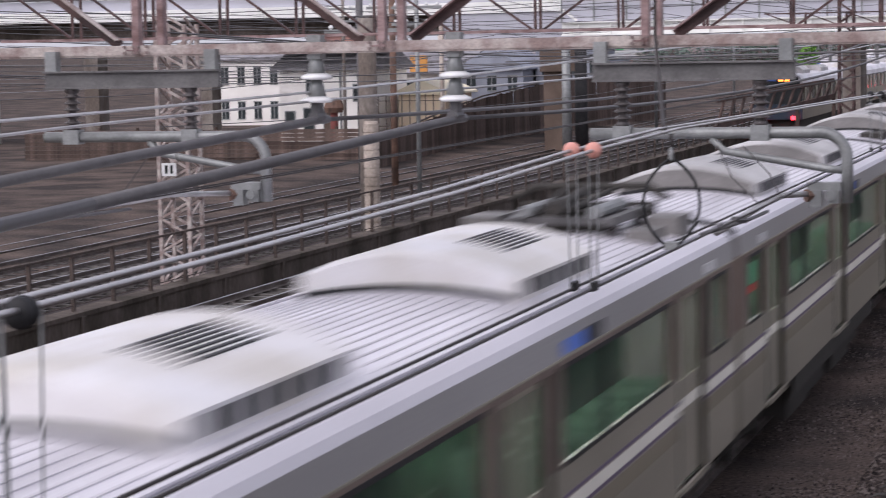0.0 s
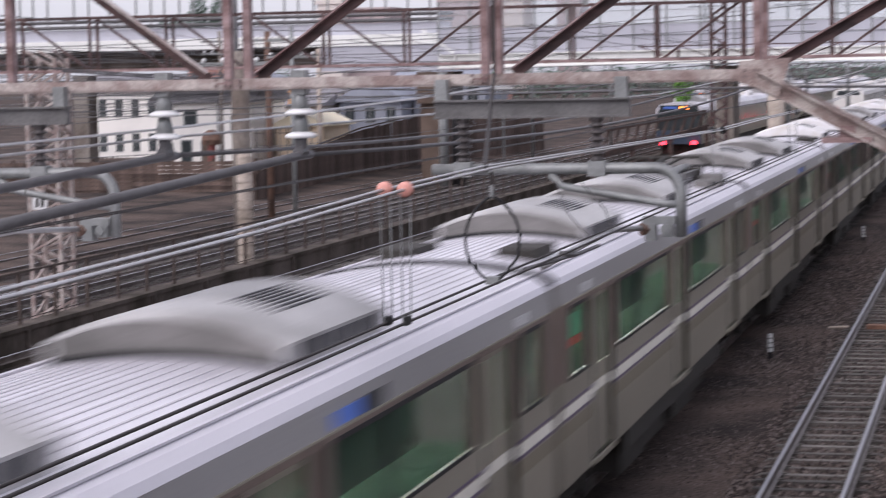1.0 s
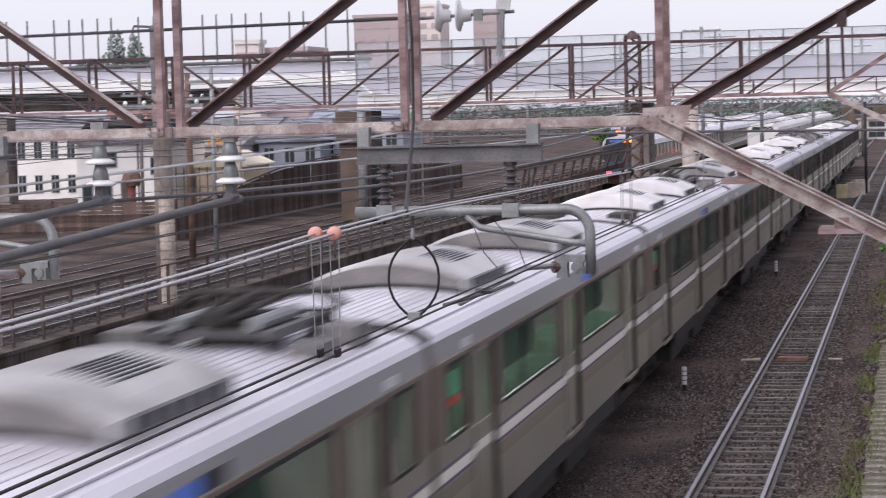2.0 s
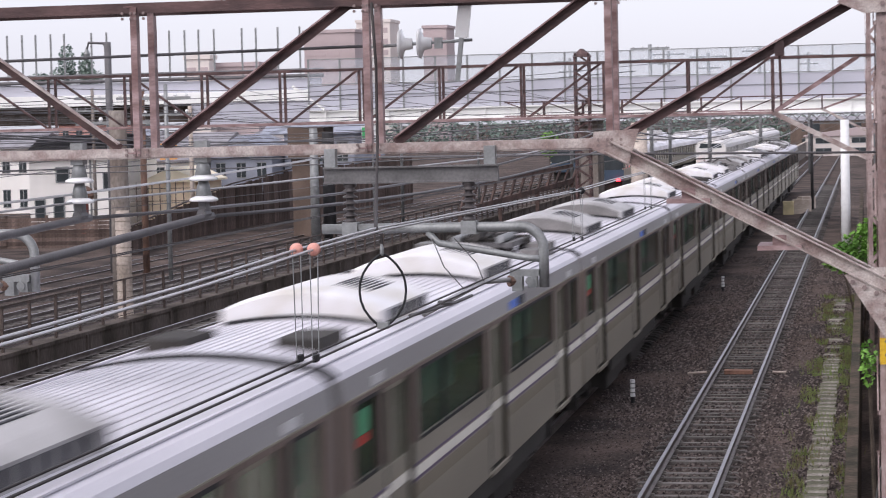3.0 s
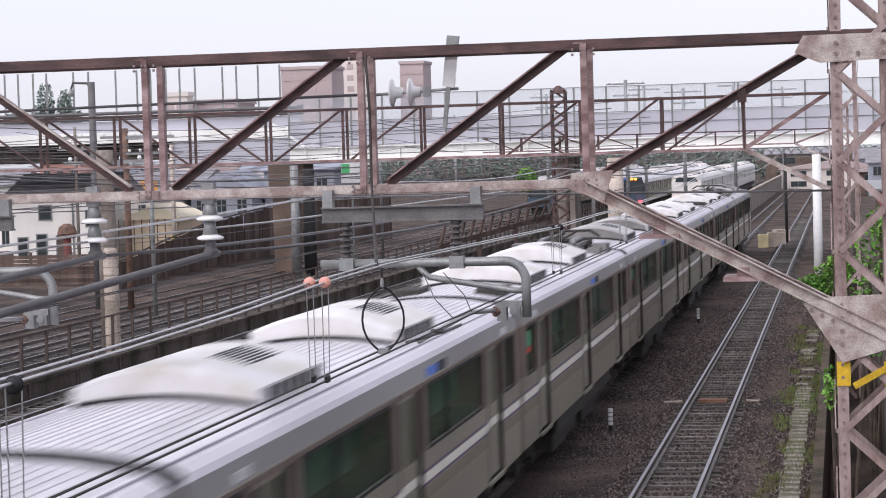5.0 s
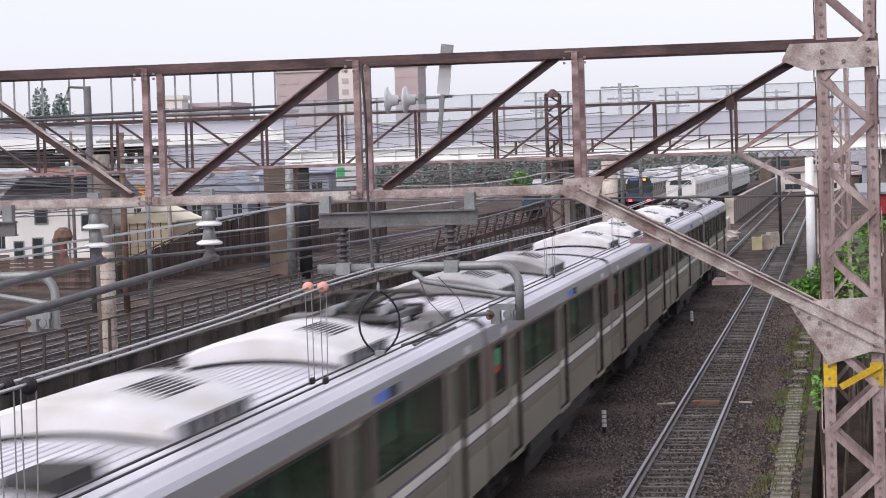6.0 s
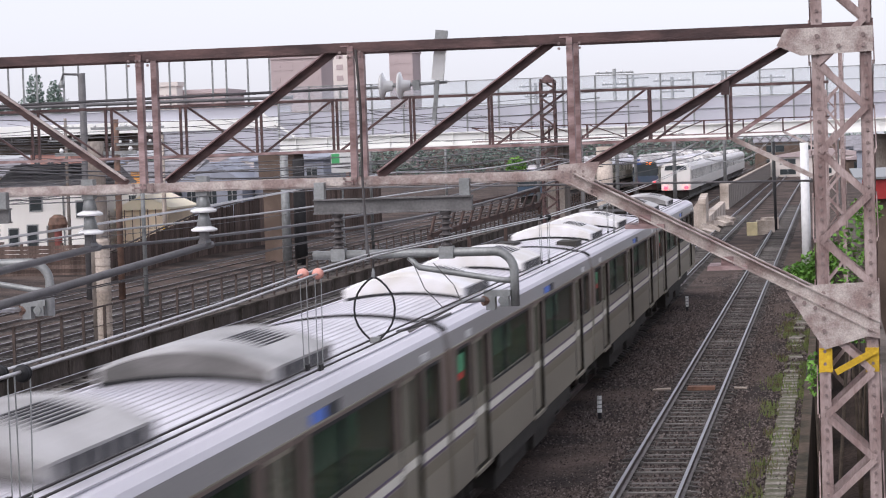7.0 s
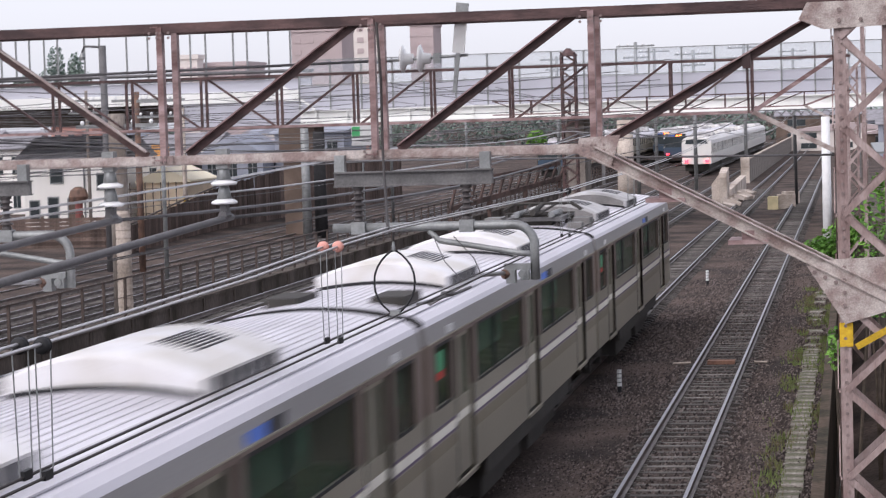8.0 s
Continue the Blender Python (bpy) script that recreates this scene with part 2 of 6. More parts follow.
def thing(name, label, category, m=None, group="", kind=""):
    ob = new(name)
    ob.empty_display_size = 0.2
    if m is not None:
        ob.matrix_world = m
    return tagged(ob, label, category, group, kind)


def share(ob, m, parent=None):
    """Another object on the same mesh."""
    o = new(ob.name.split(".")[0], ob.data)
    o.parent = parent if parent is not None else ob.parent
    o.matrix_basis = m
    return o


def box(bm, x0, x1, y0, y1, z0, z1):
    v = [bm.verts.new((x, y, z)) for z in (z0, z1) for y in (y0, y1) for x in (x0, x1)]
    for q in ((0, 2, 3, 1), (4, 5, 7, 6), (0, 1, 5, 4), (1, 3, 7, 5), (3, 2, 6, 7), (2, 0, 4, 6)):
        bm.faces.new([v[i] for i in q])


def bar(bm, p, q, w, d, up=(0, 0, 1)):
    """A box from p to q, w wide across and d deep along up."""
    p, q = Vector(p), Vector(q)
    ax = (q - p).normalized()
    u = Vector(up)
    s = ax.cross(u)
    if s.length < 1e-4:
        s = ax.cross(Vector((0, 1, 0)))
    s.normalize()
    u = s.cross(ax).normalized()
    v = [bm.verts.new(c + s * a * w / 2 + u * b * d / 2) for c in (p, q) for a, b in ((-1, -1), (1, -1), (1, 1), (-1, 1))]
    for f in ((3, 2, 1, 0), (4, 5, 6, 7), (0, 1, 5, 4), (1, 2, 6, 5), (2, 3, 7, 6), (3, 0, 4, 7)):
        bm.faces.new([v[i] for i in f])


def angle_bar(bm, p, q, w, t=0.012, up=(0, 0, 1), flip=1):
    """A rolled steel angle: two thin legs at right angles."""
    p, q = Vector(p), Vector(q)
    ax = (q - p).normalized()
    s = ax.cross(Vector(up))
    if s.length < 1e-4:
        s = ax.cross(Vector((0, 1, 0)))
    s.normalize()
    u = s.cross(ax).normalized()
    bar(bm, p, q, t, w, u)
    o = u * (w / 2 - t / 2) * flip + s * (w / 2)
    bar(bm, p + o, q + o, w - t, t, u)


def channel(bm, p, q, w, d, t=0.014, up=(0, 0, 1)):
    """A channel: a web w high and two flanges d deep."""
    p, q = Vector(p), Vector(q)
    ax = (q - p).normalized()
    s = ax.cross(Vector(up)).normalized()
    u = s.cross(ax).normalized()
    bar(bm, p, q, t, w, u)
    for k in (-1, 1):
        o = u * k * (w / 2 - t / 2) + s * (d / 2 + t / 2)
        bar(bm, p + o, q + o, d, t, u)


def tube(bm, pts, r, n=8, cap=True):
    """A round tube swept along points."""
    pts = [Vector(p) for p in pts]
    rings = []
    ref = None
    for i, p in enumerate(pts):
        a = pts[max(0, i - 1)]
        b = pts[min(len(pts) - 1, i + 1)]
        ax = (b - a).normalized()
        if ref is None:
            ref = Vector((0, 0, 1)) if abs(ax.z) < 0.9 else Vector((1, 0, 0))
        s = ax.cross(ref).normalized()
        u = s.cross(ax).normalized()
        ref = u
        rings.append([bm.verts.new(p + (s * math.cos(2 * math.pi * k / n) + u * math.sin(2 * math.pi * k / n)) * r) for k in range(n)])
    for a, b in zip(rings, rings[1:]):
        for k in range(n):
            bm.faces.new((a[k], a[(k + 1) % n], b[(k + 1) % n], b[k]))
    if cap:
        bm.faces.new(rings[0][::-1])
        bm.faces.new(rings[-1])


def lathe(bm, prof, c=(0, 0, 0), n=20, axis="z"):
    """A turned body: prof is (radius, height) pairs."""
    rings = []
    for r, h in prof:
        ring = []
        for k in range(n):
            a = 2 * math.pi * k / n
            q = (r * math.cos(a), r * math.sin(a), h)
            if axis == "x":
                q = (h, r * math.cos(a), r * math.sin(a))
            elif axis == "y":
                q = (r * math.sin(a), h, r * math.cos(a))
            ring.append(bm.verts.new(Vector(c) + Vector(q)))
        rings.append(ring)
    for a, b in zip(rings, rings[1:]):
        for k in range(n):
            bm.faces.new((a[k], a[(k + 1) % n], b[(k + 1) % n], b[k]))
    bm.faces.new(rings[0][::-1])
    bm.faces.new(rings[-1])


def prism(bm, prof, y0, y1, axis="y"):
    """A closed outline in x and z drawn out along y (or in y and z along x)."""
    def at(a, b, c):
        return (a, c, b) if axis == "y" else (c, a, b)
    lo = [bm.verts.new(at(a, b, y0)) for a, b in prof]
    hi = [bm.verts.new(at(a, b, y1)) for a, b in prof]
    n = len(prof)
    for k in range(n):
        bm.faces.new((lo[k], lo[(k + 1) % n], hi[(k + 1) % n], hi[k]))
    bm.faces.new(lo[::-1])
    bm.faces.new(hi)


def arc(c, r, a0, a1, n, plane="xz"):
    out = []
    for k in range(n + 1):
        a = radians(a0 + (a1 - a0) * k / n)
        d = (math.cos(a) * r, math.sin(a) * r)
        out.append(Vector(c) + (Vector((d[0], 0, d[1])) if plane == "xz" else Vector((0, d[0], d[1]))))
    return out


def sag(p, q, drop, n=10):
    p, q = Vector(p), Vector(q)
    return [p.lerp(q, k / n) - Vector((0, 0, drop * 4 * (k / n) * (1 - k / n))) for k in range(n + 1)]


BM = bmesh.new

# ---------------- plan ----------------
X2, X1, X0, X3, X4 = -3.33, -7.05, -10.8, -15.0, -20.9   # track centre lines, from the near one outwards
YG, YG2 = 21.8, 57.0                                       # the two gantries
ZB, ZT = 5.86, 7.19                                        # bottom and top chord of the near gantry


# ---------------- ground ----------------
def build_ground():
    bm = BM()
    xs = [-1500, -400, -120, -60, -44, -41, -26, -24, -22.6, -19, -17.5, -12.5, -9, -5.2, -1.7, -0.9, -0.2, 0.4, 3, 20, 80, 300, 1500]
    zs = [-0.3, -0.3, -0.3, -0.3, -0.3, -0.3, -0.7, -0.7, -0.62, -0.2, -0.25, -0.2, -0.2, -0.24, -0.24, -0.34, -0.3, -0.1, -0.1, -0.1, -0.1, -0.1, -0.1]
    ys = [-1500, -200, -20] + [i * 4 for i in range(0, 80)] + [400, 700, 1500, 4500]
    rows = []
    for y in ys:
        row = []
        for x, z in zip(xs, zs):
            row.append(bm.verts.new((x, y, z + 0.03 * noise.noise((x * 0.7, y * 0.35, 0)))))
        rows.append(row)
    for a, b in zip(rows, rows[1:]):
        for k in range(len(xs) - 1):
            bm.faces.new((a[k], a[k + 1], b[k + 1], b[k]))
    return tagged(finish("ground", bm, M["ballast"]), "dark brown-grey ballast yard ground", "ground", kind="structure")


build_ground()


def rail_profile():
    return [(-0.073, 0), (0.073, 0), (0.073, 0.012), (0.012, 0.03), (0.01, 0.1), (0.034, 0.115), (0.034, 0.148), (-0.034, 0.148), (-0.034, 0.115), (-0.01, 0.1), (-0.012, 0.03), (-0.073, 0.012)]


def build_track(x, y0, y1, sleepers, label, zt=0.0, joined=False):
    """Two rails on concrete sleepers. sleepers: the stretch (from, to) in which each one is a piece."""
    t = thing("railway_track", label, "track", pose(x, 0, zt), kind="structure")
    for s in (-1, 1):
        bm = BM()
        prism(bm, [(a + s * 0.567, b - 0.153) for a, b in rail_profile()], y0, y1)
        r = part("rail", bm, M["rail"], t)
        bm = BM()
        prism(bm, [(s * 0.567 - 0.031, -0.005), (s * 0.567 + 0.031, -0.005), (s * 0.567 + 0.029, 0.0), (s * 0.567 - 0.029, 0.0)], y0, y1)
        part("running_surface", bm, M["rail_top"], r, "polished rail head")
    bm = BM()
    prism(bm, [(-0.92, -0.28), (0.92, -0.28), (0.92, -0.19), (0.8, -0.147), (0.35, -0.16), (-0.35, -0.16), (-0.8, -0.147), (-0.92, -0.19)], -0.085, 0.085)
    for s in (-1, 1):
        for k in (-1, 1):
            box(bm, s * 0.567 + k * 0.1 - 0.035, s * 0.567 + k * 0.1 + 0.035, -0.045, 0.045, -0.15, -0.132)
    if joined:
        bm.free()
        bm, k = BM(), sleepers[0]
        while k < sleepers[1]:
            box(bm, -0.95, 0.95, k - 0.1, k + 0.1, -0.28, -0.13)
            k += 0.66
        tagged(part("sleeper", bm, M["sleeper"], t, "rows of dark worn sleepers"), kind="stuff")
        return t
    first = None
    a, b = sleepers
    rng = random.Random(int(x * 10))
    y = a
    while y < b:
        m = pose(rng.uniform(-0.015, 0.015), y + rng.uniform(-0.03, 0.03), rng.uniform(-0.03, 0.004), 0, 0, rng.uniform(-0.7, 0.7))
        if first is None:
            first = part("sleeper", bm, M["sleeper"], t)
            first.matrix_basis = m
        else:
            share(first, m)
        y += 0.61
    return t


build_track(X2, -30, 420, (24, 200), "single railway track with polished rails on concrete sleepers in ballast")
build_track(X1, -60, 420, (60, 180), "railway track with worn rails under the passing train")
build_track(X4, -60, 420, (52, 150), "far railway track beside the retaining wall")
build_track(X0, -60, 420, (120, 160), "railway track between concrete walls")
build_track(X3, -60, 420, (150, 200), "railway track under the white train")
for x in (-24.6, -27.5, -30.0, -32.6, -35.5):
    build_track(x, 30, 420, (40, 150), "side railway track behind the rusty fence", -0.4, True)


# ---------------- gantries over the tracks ----------------
def rivets(bm, pts, r=0.017, d=(0, -1, 0)):
    d = Vector(d)
    for p in pts:
        tube(bm, [Vector(p) - d * 0.004, Vector(p) + d * 0.014], r, 6)


def lattice_column(g, xa, xb, ya, yb, z0, z1, panel, start=0, group=None):
    """Four corner angles with single lacing on each face."""
    for x in (xa, xb):
        for y in (ya, yb):
            bm = BM()
            sx, sy = (1 if x == xa else -1), (1 if y == ya else -1)
            w = 0.1
            box(bm, min(x, x + sx * w), max(x, x + sx * w), y - 0.006, y + 0.006, z0, z1)
            box(bm, x - 0.006, x + 0.006, min(y, y + sy * w), max(y, y + sy * w), z0, z1)
            leg = part("corner_leg", bm, M["steel_pink"], g)
            if y == ya:
                bm = BM()
                z = z0 + 0.2
                while z < z1:
                    rivets(bm, [(x + sx * 0.05, y - 0.006, z), (x + sx * 0.05, y - 0.006, z + 0.09)])
                    z += panel / 2
                tagged(part("rivet", bm, M["rivet"], leg), kind="stuff")
    z, k = z0, start
    while z < z1 - panel * 0.5:
        a, b = (xa + 0.05, xb - 0.05) if k % 2 else (xb - 0.05, xa + 0.05)
        for y in (ya - 0.016 - 0.013 * (k % 2), yb + 0.016 + 0.013 * (k % 2)):
            bm = BM()
            bar(bm, (a, y, z), (b, y, min(z1, z + panel)), 0.012, 0.062, (0, 0, 1))
            part("lacing_bar", bm, M["steel_pink"], g)
        a, b = (ya, yb) if k % 2 else (yb, ya)
        for x in (xa - 0.016 - 0.013 * (k % 2), xb + 0.016 + 0.013 * (k % 2)):
            bm = BM()
            bar(bm, (x, a, z), (x, b, min(z1, z + panel)), 0.05, 0.012, (1, 0, 0))
            part("lacing_bar", bm, M["steel_pink"], g)
        z += panel
        k += 1


def build_gantry():
    g = thing("catenary_gantry", "weathered red-brown riveted steel truss gantry across the tracks", "gantry", pose(0, 0, 0))
    ya, yb = YG - 0.25, YG + 0.25
    xl, xr = -15.5, -0.35
    # chords: top runs to the column, bottom stops at the knee
    for y in (ya, yb):
        bm = BM()
        box(bm, xl, 0.42, y - 0.008, y + 0.008, ZT - 0.062, ZT + 0.02)
        s = 1 if y == ya else -1
        box(bm, xl, 0.42, min(y, y + s * 0.11), max(y, y + s * 0.11), ZT + 0.02, ZT + 0.034)
        part("top_chord", bm, M["steel_dark"], g)
        bm = BM()
        box(bm, xl, -2.3, y - 0.008, y + 0.008, ZB - 0.04, ZB + 0.04)
        box(bm, xl, -2.3, min(y, y + s * 0.11), max(y, y + s * 0.11), ZB - 0.054, ZB - 0.04)
        part("bottom_chord", bm, M["steel_light"], g, "pale flaking bottom chord")
    posts = [-2.46 - 2.165 * k for k in range(6)]
    for i, x in enumerate(posts):
        for y in (ya, yb):
            bm = BM()
            box(bm, x - 0.03, x + 0.03, y - 0.022, y - 0.01, ZB - 0.03, ZT)
            box(bm, x + 0.018, x + 0.03, y - 0.01, y + 0.07, ZB - 0.03, ZT)
            part("post", bm, M["steel_paint"], g)
        for z, d in ((ZB - 0.02, 0.07), (ZT - 0.06, -0.07)):
            bm = BM()
            rivets(bm, [(x + a, ya - 0.022, z + b) for a in (-0.1, -0.02, 0.02, 0.1) for b in (0.0, d * 0.7)], 0.014)
            tagged(part("rivet", bm, M["rivet"], g), kind="stuff")
        # cross ties between the two planes
        bm = BM()
        bar(bm, (x, ya, ZB), (x - 2.1, yb, ZB), 0.06, 0.012)
        part("wind_lacing", bm, M["steel_paint"], g)
        bm = BM()
        bar(bm, (x, ya, ZT), (x - 2.1, yb, ZT), 0.06, 0.012)
        part("wind_lacing", bm, M["steel_paint"], g)
    # diagonals alternate
    for i in range(len(posts) - 1):
        a, b = posts[i], posts[i + 1]
        # from the upper chord near a post down to the lower chord near the next
        if i < 2:
            p, q = (a - 0.17, YG - 0.14, ZT - 0.03), (b + 0.22, YG - 0.14, ZB + 0.04)
        else:
            p, q = (b + 0.2, YG - 0.14, ZT - 0.03), (a - 0.2, YG - 0.14, ZB + 0.04)
        # paler paint on the upper flange carries the highlight, darker web the shade
        bm = BM()
        bar(bm, p, q, 0.014, 0.085)
        dg = part("diagonal", bm, M["steel_dark"], g)
        d = Vector((0, -0.04, 0.045))
        bm = BM()
        bar(bm, Vector(p) + d, Vector(q) + d, 0.085, 0.014)
        part("flange", bm, M["steel_light"] if i >= 2 else M["steel_paint"], dg)
    bm = BM()
    bar(bm, (-0.2, YG - 0.14, ZT - 0.08), (-2.38, YG - 0.14, ZB + 0.04), 0.014, 0.085)
    dg = part("diagonal", bm, M["steel_dark"], g)
    # flange again in lighter paint for its highlight
    bm = BM()
    bar(bm, (-0.2, YG - 0.18, ZT - 0.035), (-2.38, YG - 0.18, ZB + 0.085), 0.085, 0.014)
    part("flange", bm, M["steel_paint"], dg)
    bm = BM()
    box(bm, -1.02, -0.94, YG - 0.2, YG - 0.08, 6.58, 6.72)
    cl = part("clamp", bm, M["steel_dark"], g)
    bm = BM()
    tube(bm, [(-0.98, YG - 0.16, 6.6), (-0.97, YG - 0.16, 6.15)], 0.012, 8)
    part("hanger_rod", bm, M["steel_dark"], cl)
    # knee brace down to the column
    for y in (ya, yb):
        bm = BM()
        channel(bm, (-2.48, y, ZB - 0.03), (0.4, y, 4.33), 0.115, 0.07, 0.012)
        part("knee_brace", bm, M["steel_light"], g, "pale flaking knee brace")
    for x, z in ((-1.78, 5.36), (-1.0, 4.94)):
        bm = BM()
        box(bm, x - 0.19, x + 0.19, ya - 0.06, yb + 0.06, z - 0.04, z + 0.0)
        box(bm, x - 0.06, x + 0.06, ya - 0.02, yb + 0.02, z, z + 0.09)
        part("batten_plate", bm, M["steel_paint"], g)
    bm = BM()
    prism(bm, [(-2.62, ZB - 0.05), (-2.3, ZB - 0.2), (-2.2, ZB + 0.12), (-2.6, ZB + 0.1)], ya - 0.03, ya - 0.018)
    part("gusset_plate", bm, M["steel_light"], g)
    bm = BM()
    prism(bm, [(-0.48, 7.02), (-0.4, 7.18), (0.42, 7.18), (0.42, 6.94), (-0.25, 6.92)], ya - 0.054, ya - 0.04)
    up = part("gusset_plate", bm, M["steel_light"], g)
    bm = BM()
    prism(bm, [(-0.45, 4.68), (-0.2, 4.74), (0.42, 4.76), (0.42, 4.22), (0.3, 4.24), (-0.1, 4.12)], ya - 0.054, ya - 0.04)
    lo = part("gusset_plate", bm, M["steel_light"], g)
    bm = BM()
    rivets(bm, [(x, ya - 0.054, z) for x in (-0.1, 0.33) for z in (4.3, 4.42, 4.54, 4.66)] + [(x, ya - 0.054, 4.63 - (x + 0.4) * 0.5) for x in (-0.38, -0.28, -0.18)] + [(x, ya - 0.054, 7.0) for x in (-0.1, 0.1, 0.33)] + [(x, ya - 0.054, 7.1) for x in (-0.1, 0.33)], 0.022)
    tagged(part("rivet", bm, M["rivet"], g), kind="stuff")
    # column
    lattice_column(g, -0.15, 0.4, ya, yb, -0.3, 8.6, 0.42)
    bm = BM()
    box(bm, -0.157, -0.03, ya - 0.016, ya - 0.009, 3.9, 4.13)
    part("yellow_band", bm, M["yellow"], g, "yellow painted warning band")
    bm = BM()
    bar(bm, (0.0, ya - 0.04, 3.9), (0.38, ya - 0.04, 4.11), 0.012, 0.062)
    part("yellow_band", bm, M["yellow"], g, "yellow painted warning band")
    bm = BM()
    box(bm, 0.28, 0.407, ya - 0.016, ya - 0.009, 3.9, 4.13)
    part("yellow_band", bm, M["yellow"], g, "yellow painted warning band")
    bm = BM()
    box(bm, -0.3, 0.55, ya - 0.2, yb + 0.2, -0.5, -0.25)
    part("footing", bm, M["concrete"], g, "concrete footing")
    return g


build_gantry()


def build_far_gantry(y, xr, n, zb, zt, scale=1.0):
    g = thing("catenary_gantry", "dark weathered steel truss gantry farther along the tracks", "gantry", pose(0, 0, 0))
    xl = xr - n * 2.05
    for yy in (y - 0.25, y + 0.25):
        bm = BM()
        box(bm, xl, 0.0, yy - 0.04, yy + 0.04, zt - 0.01, zt + 0.05)
        part("top_chord", bm, M["steel_dark"], g)
        bm = BM()
        box(bm, xl, xr, yy - 0.05, yy + 0.05, zb - 0.035, zb + 0.035)
        part("bottom_chord", bm, M["steel_paint"], g)
        for i in range(n):
            x = xr - i * 2.05
            bm = BM()
            box(bm, x - 0.032, x + 0.032, yy - 0.03, yy + 0.03, zb, zt)
            part("post", bm, M["steel_dark"], g)
    for i in range(n):
        x = xr - i * 2.05
        bm = BM()
        p, q = ((x - 0.1, y, zt), (x - 1.95, y, zb)) if i < n // 2 else ((x - 1.95, y, zt), (x - 0.1, y, zb))
        bar(bm, p, q, 0.07, 0.055)
        part("diagonal", bm, M["steel_dark"], g)
    bm = BM()
    bar(bm, (xr, y, zb), (-0.1, y, zb - 1.2), 0.16, 0.12)
    part("knee_brace", bm, M["steel_light"], g)
    bm = BM()
    bar(bm, (-0.4, y, zt), (xr, y, zb), 0.1, 0.1)
    part("diagonal", bm, M["steel_paint"], g)
    lattice_column(g, -0.2, 0.35, y - 0.25, y + 0.25, -0.3, zt + 1.4, 0.55)
    return g


build_far_gantry(YG2, -2.45, 13, 6.12, 7.43)
build_far_gantry(118.0, -2.4, 8, 6.3, 7.0)


# ---------------- insulators and bracket arms ----------------
def build_suspension_insulator(x, z_hook=5.82):
    """A string of two white discs hung from the bottom chord."""
    t = thing("suspension_insulator", "string of two white porcelain disc insulators hanging from the gantry", "insulator", pose(x, YG - 0.14, z_hook), group="disc insulators under the gantry")
    bm = BM()
    box(bm, -0.06, 0.06, -0.06, 0.06, -0.06, 0.14)
    part("clamp", bm, M["galv"], t)
    for k in range(2):
        z = -0.07 - 0.19 * k
        bm = BM()
        lathe(bm, [(0.045, z + 0.03), (0.06, z - 0.02), (0.075, z - 0.1), (0.07, z - 0.105)], n=16)
        part("cap", bm, M["galv"], t, smooth=True)
        bm = BM()
        lathe(bm, [(0.06, z - 0.1), (0.1, z - 0.115), (0.13, z - 0.13), (0.135, z - 0.145), (0.12, z - 0.156), (0.05, z - 0.16)], n=24)
        part("disc", bm, M["porcelain"], t, "white glazed porcelain disc", smooth=True)
    bm = BM()
    box(bm, -0.035, 0.035, -0.06, 0.06, -0.53, -0.42)
    tube(bm, [(0, -0.1, -0.53), (0, 0.1, -0.53)], 0.045, 8)
    part("cable_clamp", bm, M["cable"], t)
    return t


for x in (-7.4, -6.21):
    build_suspension_insulator(x)


